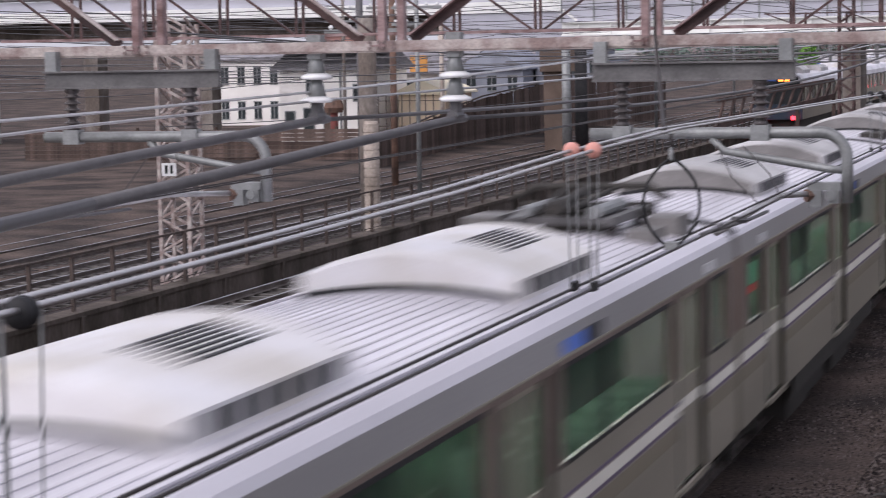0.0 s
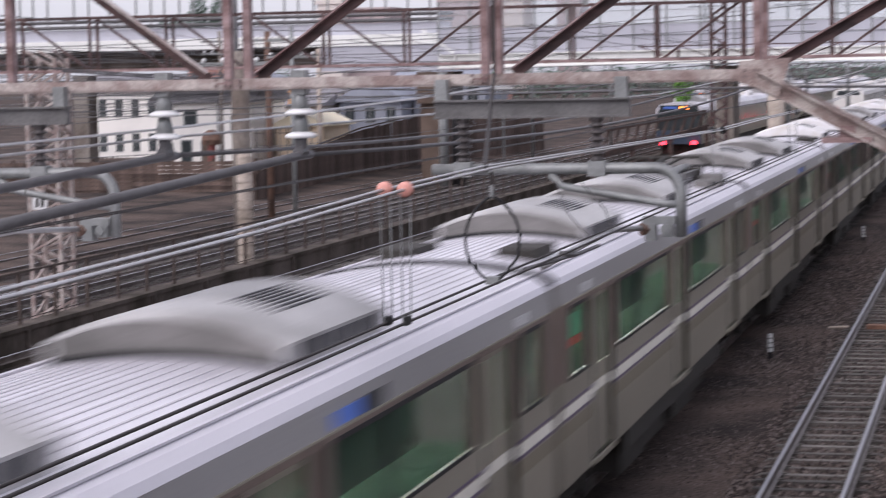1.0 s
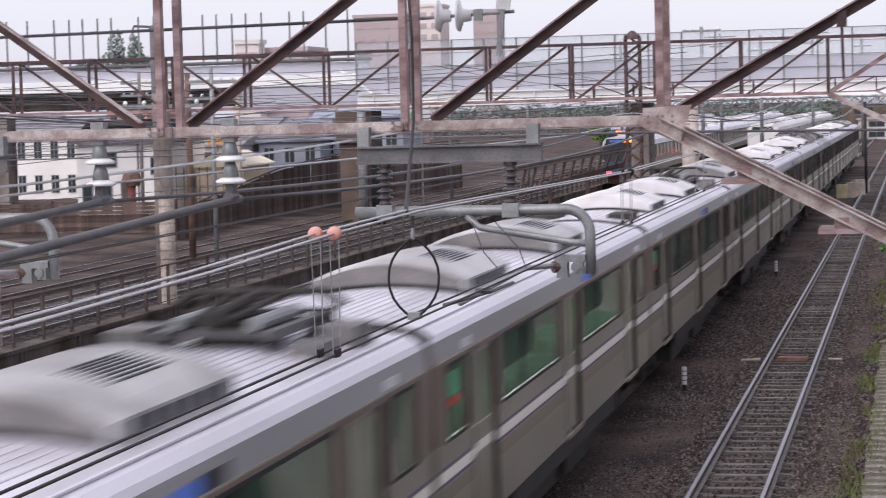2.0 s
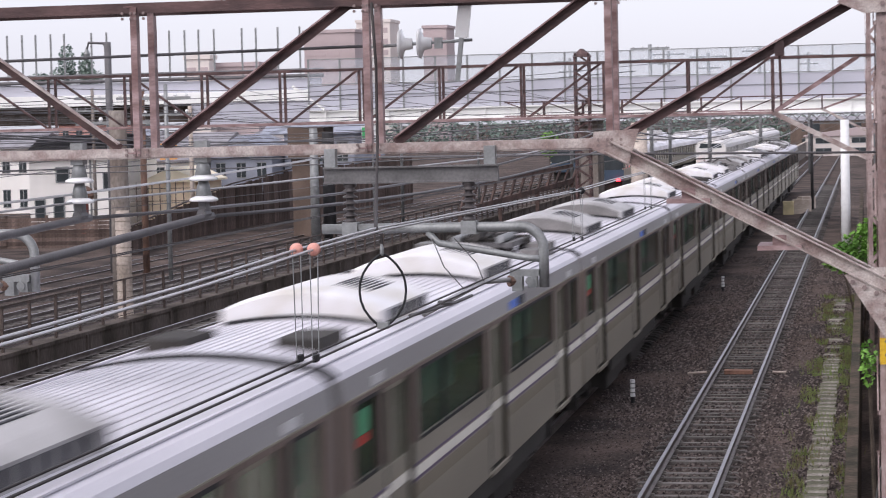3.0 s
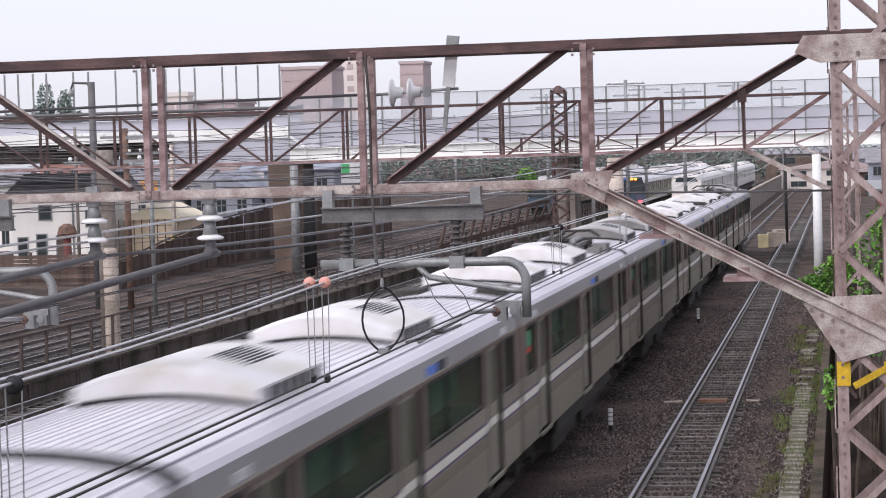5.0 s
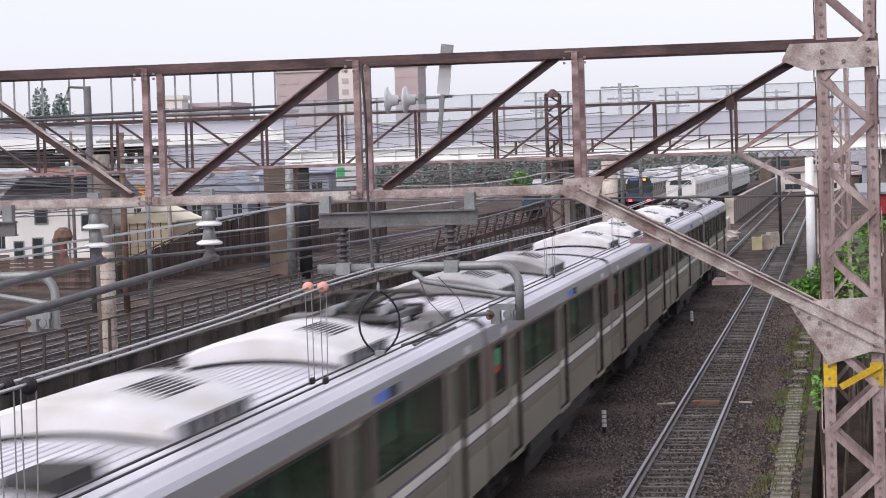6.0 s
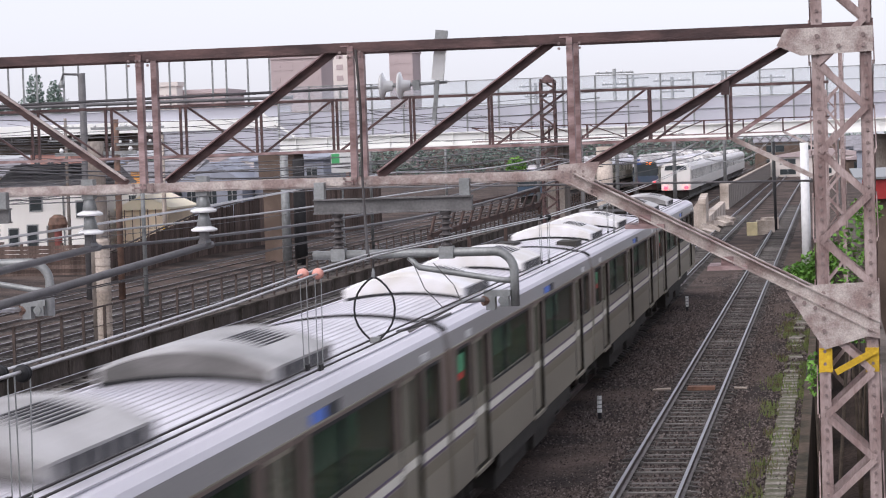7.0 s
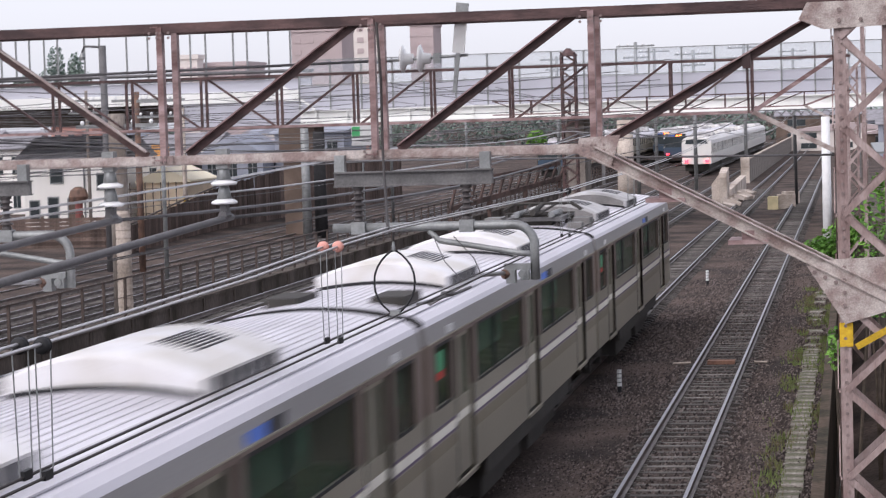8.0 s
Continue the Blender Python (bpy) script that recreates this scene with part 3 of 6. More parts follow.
def build_bracket(dx):
    """Bracket beam under the bottom chord with two post insulators and a bent pipe arm."""
    t = thing("bracket_arm", "grey galvanised pipe arm on ribbed insulators under a bracket beam", "bracket arm", pose(dx, YG - 0.3, 0), group="bracket arms under the gantry")
    bm = BM()
    box(bm, -5.03, -3.45, -0.03, 0.03, 5.56, 5.68)
    web = part("beam", bm, M["beam_grey"], t)
    for z in (5.545, 5.68):
        bm = BM()
        box(bm, -5.03, -3.45, -0.07, 0.07, z, z + 0.015)
        part("flange", bm, M["beam_grey"], web)
    for x in (-4.97, -3.52):
        bm = BM()
        box(bm, x - 0.05, x + 0.05, -0.05, 0.05, 5.69, 5.86)
        part("hanger", bm, M["galv"], t)
    for x in (-4.8, -3.72):
        bm = BM()
        prof = [(0.06, 5.55), (0.06, 5.52)]
        for k in range(5):
            z = 5.5 - 0.055 * k
            prof += [(0.035, z), (0.065, z - 0.015), (0.07, z - 0.025), (0.035, z - 0.033)]
        prof += [(0.05, 5.22), (0.06, 5.2)]
        lathe(bm, prof, (x, 0, 0), 16)
        part("ribbed_insulator", bm, M["ceramic_grey"], t, "dark ribbed post insulator", smooth=True)
        bm = BM()
        box(bm, x - 0.07, x + 0.07, -0.06, 0.06, 5.08, 5.2)
        part("pipe_clamp", bm, M["galv"], t)
    bm = BM()
    tube(bm, [(-5.06, 0, 5.14)] + [(-3.26, 0, 5.14)] + arc((-3.26, 0, 4.94), 0.2, 90, 0, 8)[1:] + [(-3.06, 0, 4.6)], 0.045, 12)
    part("pipe", bm, M["galv"], t, smooth=True)
    bm = BM()
    tube(bm, [(-4.1, 0, 5.1), (-4.0, 0, 5.0), (-3.2, 0, 4.86), (-3.08, 0, 4.85)], 0.03, 10)
    part("brace_pipe", bm, M["galv"], t, smooth=True)
    bm = BM()
    box(bm, -3.36, -3.1, -0.05, 0.05, 4.7, 4.76)
    box(bm, -3.34, -3.25, -0.06, 0.06, 4.57, 4.7)
    box(bm, -3.2, -3.12, -0.05, 0.05, 4.6, 4.7)
    tube(bm, [(-3.18, -0.07, 4.66), (-3.18, 0.07, 4.66)], 0.04, 10)
    part("bracket_plate", bm, M["galv"], t)
    bm = BM()
    tube(bm, [(-3.3, 0, 4.66), (-3.37, -0.05, 4.66)], 0.05, 8)
    part("joint", bm, M["rust"], t)
    bm = BM()
    tube(bm, [(-3.36, -0.03, 4.67), (-3.4, -1.2, 4.74), (-3.36, -2.6, 4.74), (-3.35, -4.0, 4.72)], 0.022, 8)
    part("registration_tube", bm, M["wire_bright"], t, "bright registration tube", smooth=True)
    bm = BM()
    tube(bm, [(-3.36, -2.0, 4.69), (-3.33, -2.9, 4.71), (-3.33, -4.6, 4.76)], 0.013, 8)
    tube(bm, [(-3.31, -3.2, 4.73), (-3.34, -3.45, 4.75)], 0.024, 6)
    part("pull_off_clamp", bm, M["cable"], t)
    for a, b in ((-4.05, -2.2), (-3.85, -1.3)):
        bm = BM()
        tube(bm, [(a, -0.04, 5.04), (a + 0.3, b * 0.5, 4.86), (-3.38, b, 4.75)], 0.005, 5)
        part("stay_wire", bm, M["wire_dark"], t)
    return t


build_bracket(0.0)
build_bracket(-4.74)


# ---------------- overhead wires ----------------
def wire(name, pts, r, material, label, category="wire", n=6):
    bm = BM()
    tube(bm, pts, r, n)
    return tagged(finish(name, bm, material, smooth=True), label, category)


ZC, ZM = 4.77, 5.37


def messenger_z(y):
    return float(np.interp(y, (-10, 8.5, 12, 14, 16, 20, 26, 30), (5.3, 5.31, 5.345, 5.385, 5.4, 5.36, 5.3, 5.3)))


for k, dx in enumerate((-0.045, 0.045)):
    wire("contact_wire", [(X2 + dx, y, ZC) for y in (-10, 10, 21.6, 40, 57, 100, 200, 400)], 0.0068, M["wire_dark"], "dark grooved contact wire over the near track", n=6)
    wire("messenger_wire", [(X2 + dx * 1.1, y, messenger_z(y)) for y in (-10, 2, 6, 10, 12, 14, 16, 18, 20, 22, 26)] + sag((X2 + dx, 30, 5.31), (X2 + dx, 57, 5.6), 0.1, 8) + sag((X2 + dx, 60, 5.6), (X2 + dx, 118, 5.7), 0.4, 8), 0.008, M["wire_bright"], "bright stranded messenger wire")
    wire("contact_wire", [(X1 - 0.45 + dx, y, 4.85) for y in (-10, 10, 21.6, 40, 57, 100, 200, 400)], 0.0068, M["wire_dark"], "dark grooved contact wire over the train")
    wire("messenger_wire", [(X1 - 0.45 + dx, y, 5.45 + 0.0006 * (y - 14) ** 2) for y in range(-10, 36, 4)] + sag((X1 - 0.4 + dx, 38, 5.75), (X1 - 0.4 + dx, 57, 5.75), 0.1, 6) + sag((X1 - 0.4 + dx, 60, 5.75), (X1 + dx, 118, 5.8), 0.4, 8), 0.008, M["wire_bright"], "bright stranded messenger wire")


def build_dropper(x, y, collar):
    t = thing("dropper", "pair of thin wire droppers with %s collars" % ("pink" if collar == "pink" else "black"), "dropper", pose(x, y, 0), group="droppers")
    zm = messenger_z(y)
    for dx in (-0.045, 0.045):
        bm = BM()
        lathe(bm, [(0.015, -0.03), (0.034, -0.024), (0.038, -0.008), (0.024, 0.0), (0.038, 0.008), (0.034, 0.024), (0.015, 0.03)], (dx * 1.1, 0, zm), 14, "y")
        part("collar", bm, M["pink"] if collar == "pink" else M["black"], t, smooth=True)
        for o in (-0.09, 0.09):
            bm = BM()
            tube(bm, [(dx * 1.1, o, zm), (dx, o * 0.8, ZC)], 0.0035, 5)
            part("strand", bm, M["galv"], t)
        bm = BM()
        box(bm, dx - 0.011, dx + 0.011, -0.045, 0.045, ZC - 0.012, ZC + 0.028)
        part("wire_clip", bm, M["black"], t)
    return t


build_dropper(X2, 8.68, "black")
build_dropper(X2, 14.05, "pink")
build_dropper(X2, 26.0, "black")
build_dropper(X2, 34.0, "black")


def build_ring():
    t = thing("jumper_loop", "black cable jumper loop hanging between messenger and contact wire", "cable loop", pose(X2, 16.05, 0))
    bm = BM()
    pts = []
    for k in range(25):
        a = 2 * math.pi * k / 24 - math.pi / 2
        r = 0.165 * (1.0 - 0.45 * abs(math.sin(a)) ** 3)
        pts.append((r * math.cos(a) * 0.85, 0.06 * math.cos(a), 5.0 + 0.235 * math.sin(a)))
    tube(bm, pts, 0.008, 8, cap=False)
    part("loop", bm, M["black"], t, smooth=True)
    bm = BM()
    lathe(bm, [(0.008, 5.225), (0.014, 5.235), (0.014, 5.265), (0.008, 5.3)], n=10)
    part("ferrule", bm, M["galv"], t)
    bm = BM()
    tube(bm, [(0, 0, 5.3), (0, 0, ZM)], 0.01, 6)
    part("hanger", bm, M["wire_dark"], t)
    bm = BM()
    box(bm, -0.035, 0.035, -0.04, 0.04, ZC - 0.015, ZC + 0.025)
    part("clamp", bm, M["galv"], t)
    return t


build_ring()
wire("feeder_jumper", [(-4.55, YG - 0.35, 7.15), (-4.52, YG - 0.36, 6.6), (-4.52, YG - 0.38, 5.9), (-3.4, 16.2, 5.41), (-3.36, 16.05, 5.38)], 0.014, M["wire_dark"], "dark jumper cable running down the gantry post to the wire", "cable")

# thick feeders that run through the disc insulators and on along the tracks
for x, zz in ((-7.4, 5.26), (-6.21, 5.26)):
    wire("feeder_cable", [(x + 0.1, YG - 7, zz - 0.18), (x, YG - 0.15, zz), (x - 0.0, YG + 0.1, zz)], 0.036, M["cable"], "thick grey feeder cable on disc insulators", "cable", 8)
    wire("feeder_cable", [(x + 0.15, YG - 16, zz - 0.41), (x + 0.1, YG - 7, zz - 0.18)], 0.036, M["cable"], "thick grey feeder cable on disc insulators", "cable", 8)
    wire("feeder_cable", [(x, YG, zz)] + sag((x + 0.3, YG + 2, zz - 0.02), (x + 0.5, YG2, 5.7), 0.25) + sag((x + 0.5, YG2, 5.7), (x + 0.6, 118, 5.9), 0.5), 0.02, M["cable"], "grey feeder cable running along the tracks", "cable", 6)
wire("feeder_cable", [(-9.0, 9, 5.1), (-7.9, 18, 5.35), (-7.4, YG, 5.42), (-6.2, YG + 2, 5.5), (-6.0, 40, 5.5), (-6.2, 57, 5.75)], 0.012, M["wire_bright"], "thin bright feeder wire", "cable")
wire("ground_cable", [(-15, YG + 0.3, 6.72), (-9.0, YG + 0.3, 6.74), (-4.75, YG + 0.3, 6.79)], 0.016, M["cable"], "dark cable strung across the gantry", "cable")
wire("ground_cable", [(-9.2, 34, 5.6), (-2.4, YG + 0.4, 5.75), (-0.1, YG + 0.3, 5.72)], 0.012, M["cable"], "dark cable strung to the column", "cable")


def build_strain_insulator():
    t = thing("strain_insulator", "two white porcelain discs on a horizontal strain rod", "insulator", pose(-4.37, YG + 0.35, 6.8))
    for x in (-0.06, 0.12):
        bm = BM()
        lathe(bm, [(0.03, x - 0.03), (0.13, x - 0.02), (0.14, x), (0.11, x + 0.01), (0.06, x + 0.03), (0.05, x + 0.1)], (0, 0, 0), 22, "x")
        part("disc", bm, M["porcelain"], t, smooth=True)
    bm = BM()
    tube(bm, [(-0.4, 0, -0.02), (0.6, 0, 0.02)], 0.015, 8)
    box(bm, 0.25, 0.32, -0.03, 0.03, -0.05, 0.05)
    part("rod", bm, M["galv"], t)
    return t


build_strain_insulator()


def build_panel_box():
    t = thing("marker_board", "tilted white enamel board standing on the gantry", "sign board", pose(-3.86, YG + 0.3, 6.84, 0, 7, 0))
    bm = BM()
    box(bm, -0.06, 0.06, -0.02, 0.02, 0.0, 0.4)
    part("board", bm, M["porcelain"], t)
    bm = BM()
    box(bm, -0.06, 0.06, -0.025, 0.025, 0.4, 0.5)
    part("grey_top", bm, M["galv"], t)
    bm = BM()
    box(bm, -0.02, 0.02, -0.02, 0.02, -0.4, 0.0)
    part("stem", bm, M["galv"], t)
    return t


build_panel_box()


# ---------------- the passing commuter train ----------------
HALF = 1.475
DOORS = (3.0, 10.0, 17.0)


def build_car():
    """One 20 m stainless car; y runs from its leading end to its trailing end."""
    t = thing("train_car", "stainless steel commuter train car with grey roof and cream waist stripe", "train car", group="cars of the passing train")
    y0, y1 = 0.2, 19.8
    zf, zw0, zw1, zc = 1.02, 2.28, 3.12, 3.43
    # openings along one side
    wins = [(0.75, 1.95), (4.15, 8.85), (11.15, 15.85), (18.05, 19.25)]
    doors = [(d - 0.72, d + 0.72) for d in DOORS]
    for s in (-1, 1):
        x_out, x_in = s * HALF, s * (HALF - 0.07)
        xa, xb = min(x_out, x_in), max(x_out, x_in)
        # lower side, split by the doors
        edges = [y0] + [e for d in doors for e in d] + [y1]
        for a, b in zip(edges[::2], edges[1::2]):
            bm = BM()
            box(bm, xa, xb, a, b, zf, zw0)
            side = part("side_panel", bm, M["stainless"], t)
            o = s * 0.004
            bm = BM()
            box(bm, min(x_out, x_out + o), max(x_out, x_out + o), a, b, 1.85, 1.97)
            part("waist_stripe", bm, M["stripe"], side, "cream waist stripe")
            bm = BM()
            box(bm, min(x_out, x_out + o), max(x_out, x_out + o), a, b, 1.81, 1.85)
            box(bm, min(x_out, x_out + o), max(x_out, x_out + o), a, b, 1.99, 2.02)
            part("pinstripe", bm, M["violet"], side, "violet pinstripe")
            bm = BM()
            box(bm, min(x_out, x_out + o), max(x_out, x_out + o), a, b, 1.62, 1.79)
            part("lower_stripe", bm, M["olive"], side, "olive stripe")
        # pillars round the windows
        edges = [y0] + [e for w in sorted(wins + doors) for e in w] + [y1]
        for a, b in zip(edges[::2], edges[1::2]):
            bm = BM()
            box(bm, xa, xb, a, b, zw0, zw1)
            part("window_pillar", bm, M["taupe"], t)
        bm = BM()
        box(bm, xa, xb, y0, y1, zw1, 3.2)
        part("window_header", bm, M["taupe"], t)
        bm = BM()
        prof = [(s * HALF, 3.2), (s * 1.44, zc), (s * 1.38, zc), (s * (HALF - 0.07), 3.2)]
        prism(bm, prof, y0, y1)
        cove = part("cove_panel", bm, M["cove"], t, "plain grey cove panel")
        bm = BM()
        box(bm, min(s * 1.478, s * 1.486), max(s * 1.478, s * 1.486), y0, y1, 3.185, 3.205)
        part("drip_rail", bm, M["stainless"], cove)
        for a, b in wins:
            g = s * (HALF - 0.035)
            bm = BM()
            box(bm, g - 0.006, g + 0.006, a, b, zw0, zw1)
            pane = part("window_pane", bm, M["glass"], t)
            bm = BM()
            fr = s * (HALF + 0.003)
            for q in ((a, b, zw0 - 0.02, zw0 + 0.02), (a, b, zw1 - 0.02, zw1 + 0.02), (a - 0.02, a + 0.02, zw0, zw1), (b - 0.02, b + 0.02, zw0, zw1)):
                box(bm, fr - 0.006, fr + 0.006, *q)
            if b - a > 3:
                box(bm, fr - 0.03, fr + 0.0, (a + b) / 2 - 0.7, (a + b) / 2 - 0.62, zw0, zw1)
            part("window_frame", bm, M["black"], pane)
            bm = BM()
            c = s * (HALF - 0.09)
            box(bm, c - 0.01, c + 0.01, a + 0.1, a + (b - a) * 0.6, zw1 - 0.5, zw1)
            part("roller_blind", bm, M["curtain"], pane, "pale green roller blind")
        for a, b in doors:
            mid = (a + b) / 2
            for e, f in ((a, mid - 0.006), (mid + 0.006, b)):
                xd = s * (HALF - 0.06)
                bm = BM()
                for q in ((e, f, zf + 0.05, zw0 - 0.1), (e, f, zw1 - 0.08, zw1), (e, e + 0.14, zw0 - 0.1, zw1 - 0.08), (f - 0.14, f, zw0 - 0.1, zw1 - 0.08)):
                    box(bm, min(xd, xd - s * 0.03), max(xd, xd - s * 0.03), *q)
                leaf = part("door_leaf", bm, M["stainless"], t)
                bm = BM()
                box(bm, xd - s * 0.02 - 0.004, xd - s * 0.02 + 0.004, e + 0.14, f - 0.14, zw0 - 0.1, zw1 - 0.08)
                part("door_pane", bm, M["glass"], leaf)
                bm = BM()
                box(bm, min(xd, xd + s * 0.004), max(xd, xd + s * 0.004), e, f, 1.85, 1.97)
                part("waist_stripe", bm, M["stripe"], leaf, "cream waist stripe")
            for e in (a - 0.02, b + 0.02):
                bm = BM()
                box(bm, min(s * (HALF + 0.006), s * (HALF - 0.05)), max(s * (HALF + 0.006), s * (HALF - 0.05)), e - 0.02, e + 0.02, zf, zw1 + 0.06)
                part("door_jamb", bm, M["bellows"], t)
            bm = BM()
            box(bm, min(s * HALF, s * (HALF + 0.035)), max(s * HALF, s * (HALF + 0.035)), a - 0.05, b + 0.05, 1.0, 1.06)
            part("door_step", bm, M["stainless"], t)
        # display and small labels
        bm = BM()
        xq = s * 1.466
        box(bm, min(xq, xq + s * 0.012), max(xq, xq + s * 0.012), 11.3, 12.0, 3.22, 3.34)
        d = part("destination_display", bm, M["led_blue"], t, "blue lit destination display")
        bm = BM()
        box(bm, min(xq, xq + s * 0.011), max(xq, xq + s * 0.011), 12.03, 12.7, 3.21, 3.35)
        part("display_housing", bm, M["grille"], d)
        for y in (1.9, 18.1):
            bm = BM()
            box(bm, min(xq, xq + s * 0.015), max(xq, xq + s * 0.015), y - 0.2, y + 0.2, 3.23, 3.33)
            part("white_label", bm, M["label_white"], t, "white label")
        bm = BM()
        xg = s * (HALF - 0.026)
        box(bm, xg - 0.002, xg + 0.002, 1.0, 1.45, 2.75, 3.02)
        lab = part("green_label", bm, M["label_green"], t, "green window label")
        bm = BM()
        box(bm, xg - 0.002, xg + 0.002, 1.0, 1.45, 2.64, 2.74)
        part("red_label", bm, M["label_red"], lab, "red window label")
    # roof
    def arch(k):
        x = 1.22 * (1 - 2 * k)
        return (x, 3.585 + 0.14 * (1 - (x / 1.22) ** 2))
    bm = BM()
    prism(bm, [arch(k / 14) for k in range(15)] + [(-1.22, 3.45), (1.22, 3.45)], y0, y1)
    roof = part("roof", bm, M["roof"], t)
    for s in (-1, 1):
        bm = BM()
        pr = [(s * 1.44, 3.432), (s * 1.405, 3.5), (s * 1.32, 3.56), (s * 1.222, 3.59), (s * 1.222, 3.42)]
        prism(bm, pr if s > 0 else pr[::-1], y0, y1)
        part("roof_shoulder", bm, M["roof_edge"], roof)
        bm = BM()
        box(bm, s * 1.24 - 0.02, s * 1.24 + 0.02, y0 + 0.1, y1 - 0.1, 3.59, 3.608)
        part("gutter_strip", bm, M["roof_edge"], roof)
    for a, b in ((0.5, 3.95), (7.6, 11.15), (14.8, 19.5)):
        bm = BM()
        box(bm, -0.014, 0.014, a, b, -0.02, 0.006)
        first = part("roof_rib", bm, M["rib"], roof)
        first.matrix_basis = pose(-1.06, 0, 3.585 + 0.14 * (1 - (1.06 / 1.22) ** 2))
        for k in range(-8, 10):
            x = k * 0.118
            share(first, pose(x, 0, 3.585 + 0.14 * (1 - (x / 1.22) ** 2)))
    for ya, yb in ((y0 - 0.012, y0 + 0.045), (y1 - 0.045, y1 + 0.012)):
        bm = BM()
        top = [arch(k / 14) for k in range(15)]
        prof = [(1.42, 3.47), (1.41, 3.512), (1.32, 3.574), (1.235, 3.6)] + [(x * 0.99, z + 0.012) for x, z in top] + [(-1.235, 3.6), (-1.32, 3.574), (-1.41, 3.512), (-1.42, 3.47)]
        prism(bm, prof + [(-1.3, 3.44), (1.3, 3.44)], ya, yb)
        part("end_gasket", bm, M["bellows"], roof, "black rubber strip along the roof end")
    # end walls, gangway, floor, seats
    for y, s in ((y0, -1), (y1, 1)):
        bm = BM()
        yy = sorted((y, y - s * 0.05))
        box(bm, -HALF + 0.07, HALF - 0.07, yy[0], yy[1], zf, 3.45)
        part("end_wall", bm, M["cove"], t)
        bm = BM()
        yy = sorted((y, y + s * 0.2))
        for k in range(3):
            a = yy[0] + k * 0.066
            box(bm, -1.3 - 0.02 * (k % 2), 1.3 + 0.02 * (k % 2), a, a + 0.066, 1.1, 3.46 + 0.02 * (k % 2))
        part("gangway", bm, M["bellows"], t)
    bm = BM()
    box(bm, -1.4, 1.4, y0, y1, 0.95, 1.02)
    part("floor", bm, M["under"], t)
    for x in (-0.55, 0.55):
        bm = BM()
        box(bm, x - 0.09, x + 0.09, 0.8, 19.2, 3.26, 3.3)
        part("ceiling_lamp", bm, M["lamp"], t, "lit interior ceiling lamp strip")
    bm = BM()
    for a in [4.3 + 0.9 * k for k in range(6)] + [11.3 + 0.9 * k for k in range(6)]:
        for x in (-1.35, 0.45):
            box(bm, x, x + 0.9, a, a + 0.14, 1.45, 2.32)
            box(bm, x, x + 0.9, a + 0.14, a + 0.5, 1.02, 1.5)
    part("seat_rows", bm, M["seat"], t)
    # coolers
    for a in (4.3, 11.5):
        bm = BM()
        def hump(y, h, w):
            return [Vector((w * (1 - 2 * k / 12), y, 3.66 + h * (0.4 + 0.6 * (1 - (1 - 2 * k / 12) ** 2)))) for k in range(13)]
        secs = [hump(a, 0.37, 1.0), hump(a + 0.1, 0.42, 1.03), hump(a + 2.85, 0.42, 1.03), hump(a + 2.95, 0.37, 1.0)]
        rows = []
        for q in secs:
            row = [bm.verts.new((q[0].x, q[0].y, 3.57))] + [bm.verts.new(p) for p in q] + [bm.verts.new((q[-1].x, q[-1].y, 3.57))]
            rows.append(row)
        for r1, r2 in zip(rows, rows[1:]):
            for k in range(len(r1) - 1):
                bm.faces.new((r1[k], r1[k + 1], r2[k + 1], r2[k]))
        bm.faces.new(rows[0][::-1])
        bm.faces.new(rows[-1])
        bmesh.ops.recalc_face_normals(bm, faces=bm.faces)
        housing = part("cooler", bm, M["ac_white"], t, "curved roof cooler housing")
        bm = BM()
        for k in range(8):
            x = 0.22 + 0.06 * k
            z = 3.66 + 0.42 * (0.4 + 0.6 * (1 - (x / 1.03) ** 2))
            box(bm, x - 0.018, x + 0.018, a + 1.0, a + 2.3, z - 0.03, z + 0.006)
        part("grille", bm, M["grille"], housing, "dark slotted grille")
        bm = BM()
        for k in range(6):
            box(bm, 1.028, 1.038, a + 0.3 + 0.4 * k, a + 0.6 + 0.4 * k, 3.67, 3.8)
        part("side_louvre", bm, M["grille"], housing, "dark louvre")
        # black strip along the roof arch stands in for the housing's shadow
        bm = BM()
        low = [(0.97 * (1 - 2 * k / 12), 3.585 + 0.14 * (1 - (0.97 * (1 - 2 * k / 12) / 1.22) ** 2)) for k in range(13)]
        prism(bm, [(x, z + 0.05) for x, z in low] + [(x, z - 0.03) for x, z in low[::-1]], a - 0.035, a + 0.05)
        part("front_seal", bm, M["black"], housing, "black strip for the shadow under the front edge")
        bm = BM()
        box(bm, -1.06, 1.06, a - 0.06, a + 3.01, 3.55, 3.6)
        part("base_rail", bm, M["grille"], housing)
    # underframe and bogies
    bm = BM()
    for a, b, w in ((5.2, 7.4, 1.3), (7.7, 9.6, 1.25), (10.2, 12.4, 1.3), (12.7, 14.6, 1.2)):
        box(bm, -w, w, a, b, 0.32, 0.95)
    part("equipment_box", bm, M["under"], t)
    bm = BM()
    for s in (-1, 1):
        box(bm, s * 1.42 - 0.02, s * 1.42 + 0.02, 4.9, 15.1, 0.72, 1.02)
    part("skirt", bm, M["under"], t)
    for c in (2.9, 17.1):
        bm = BM()
        for s in (-1, 1):
            box(bm, s * 0.95 - 0.07, s * 0.95 + 0.07, c - 1.5, c + 1.5, 0.45, 0.62)
            for k in (-1.05, 1.05):
                box(bm, s * 0.98 - 0.1, s * 0.98 + 0.1, c + k - 0.16, c + k + 0.16, 0.3, 0.6)
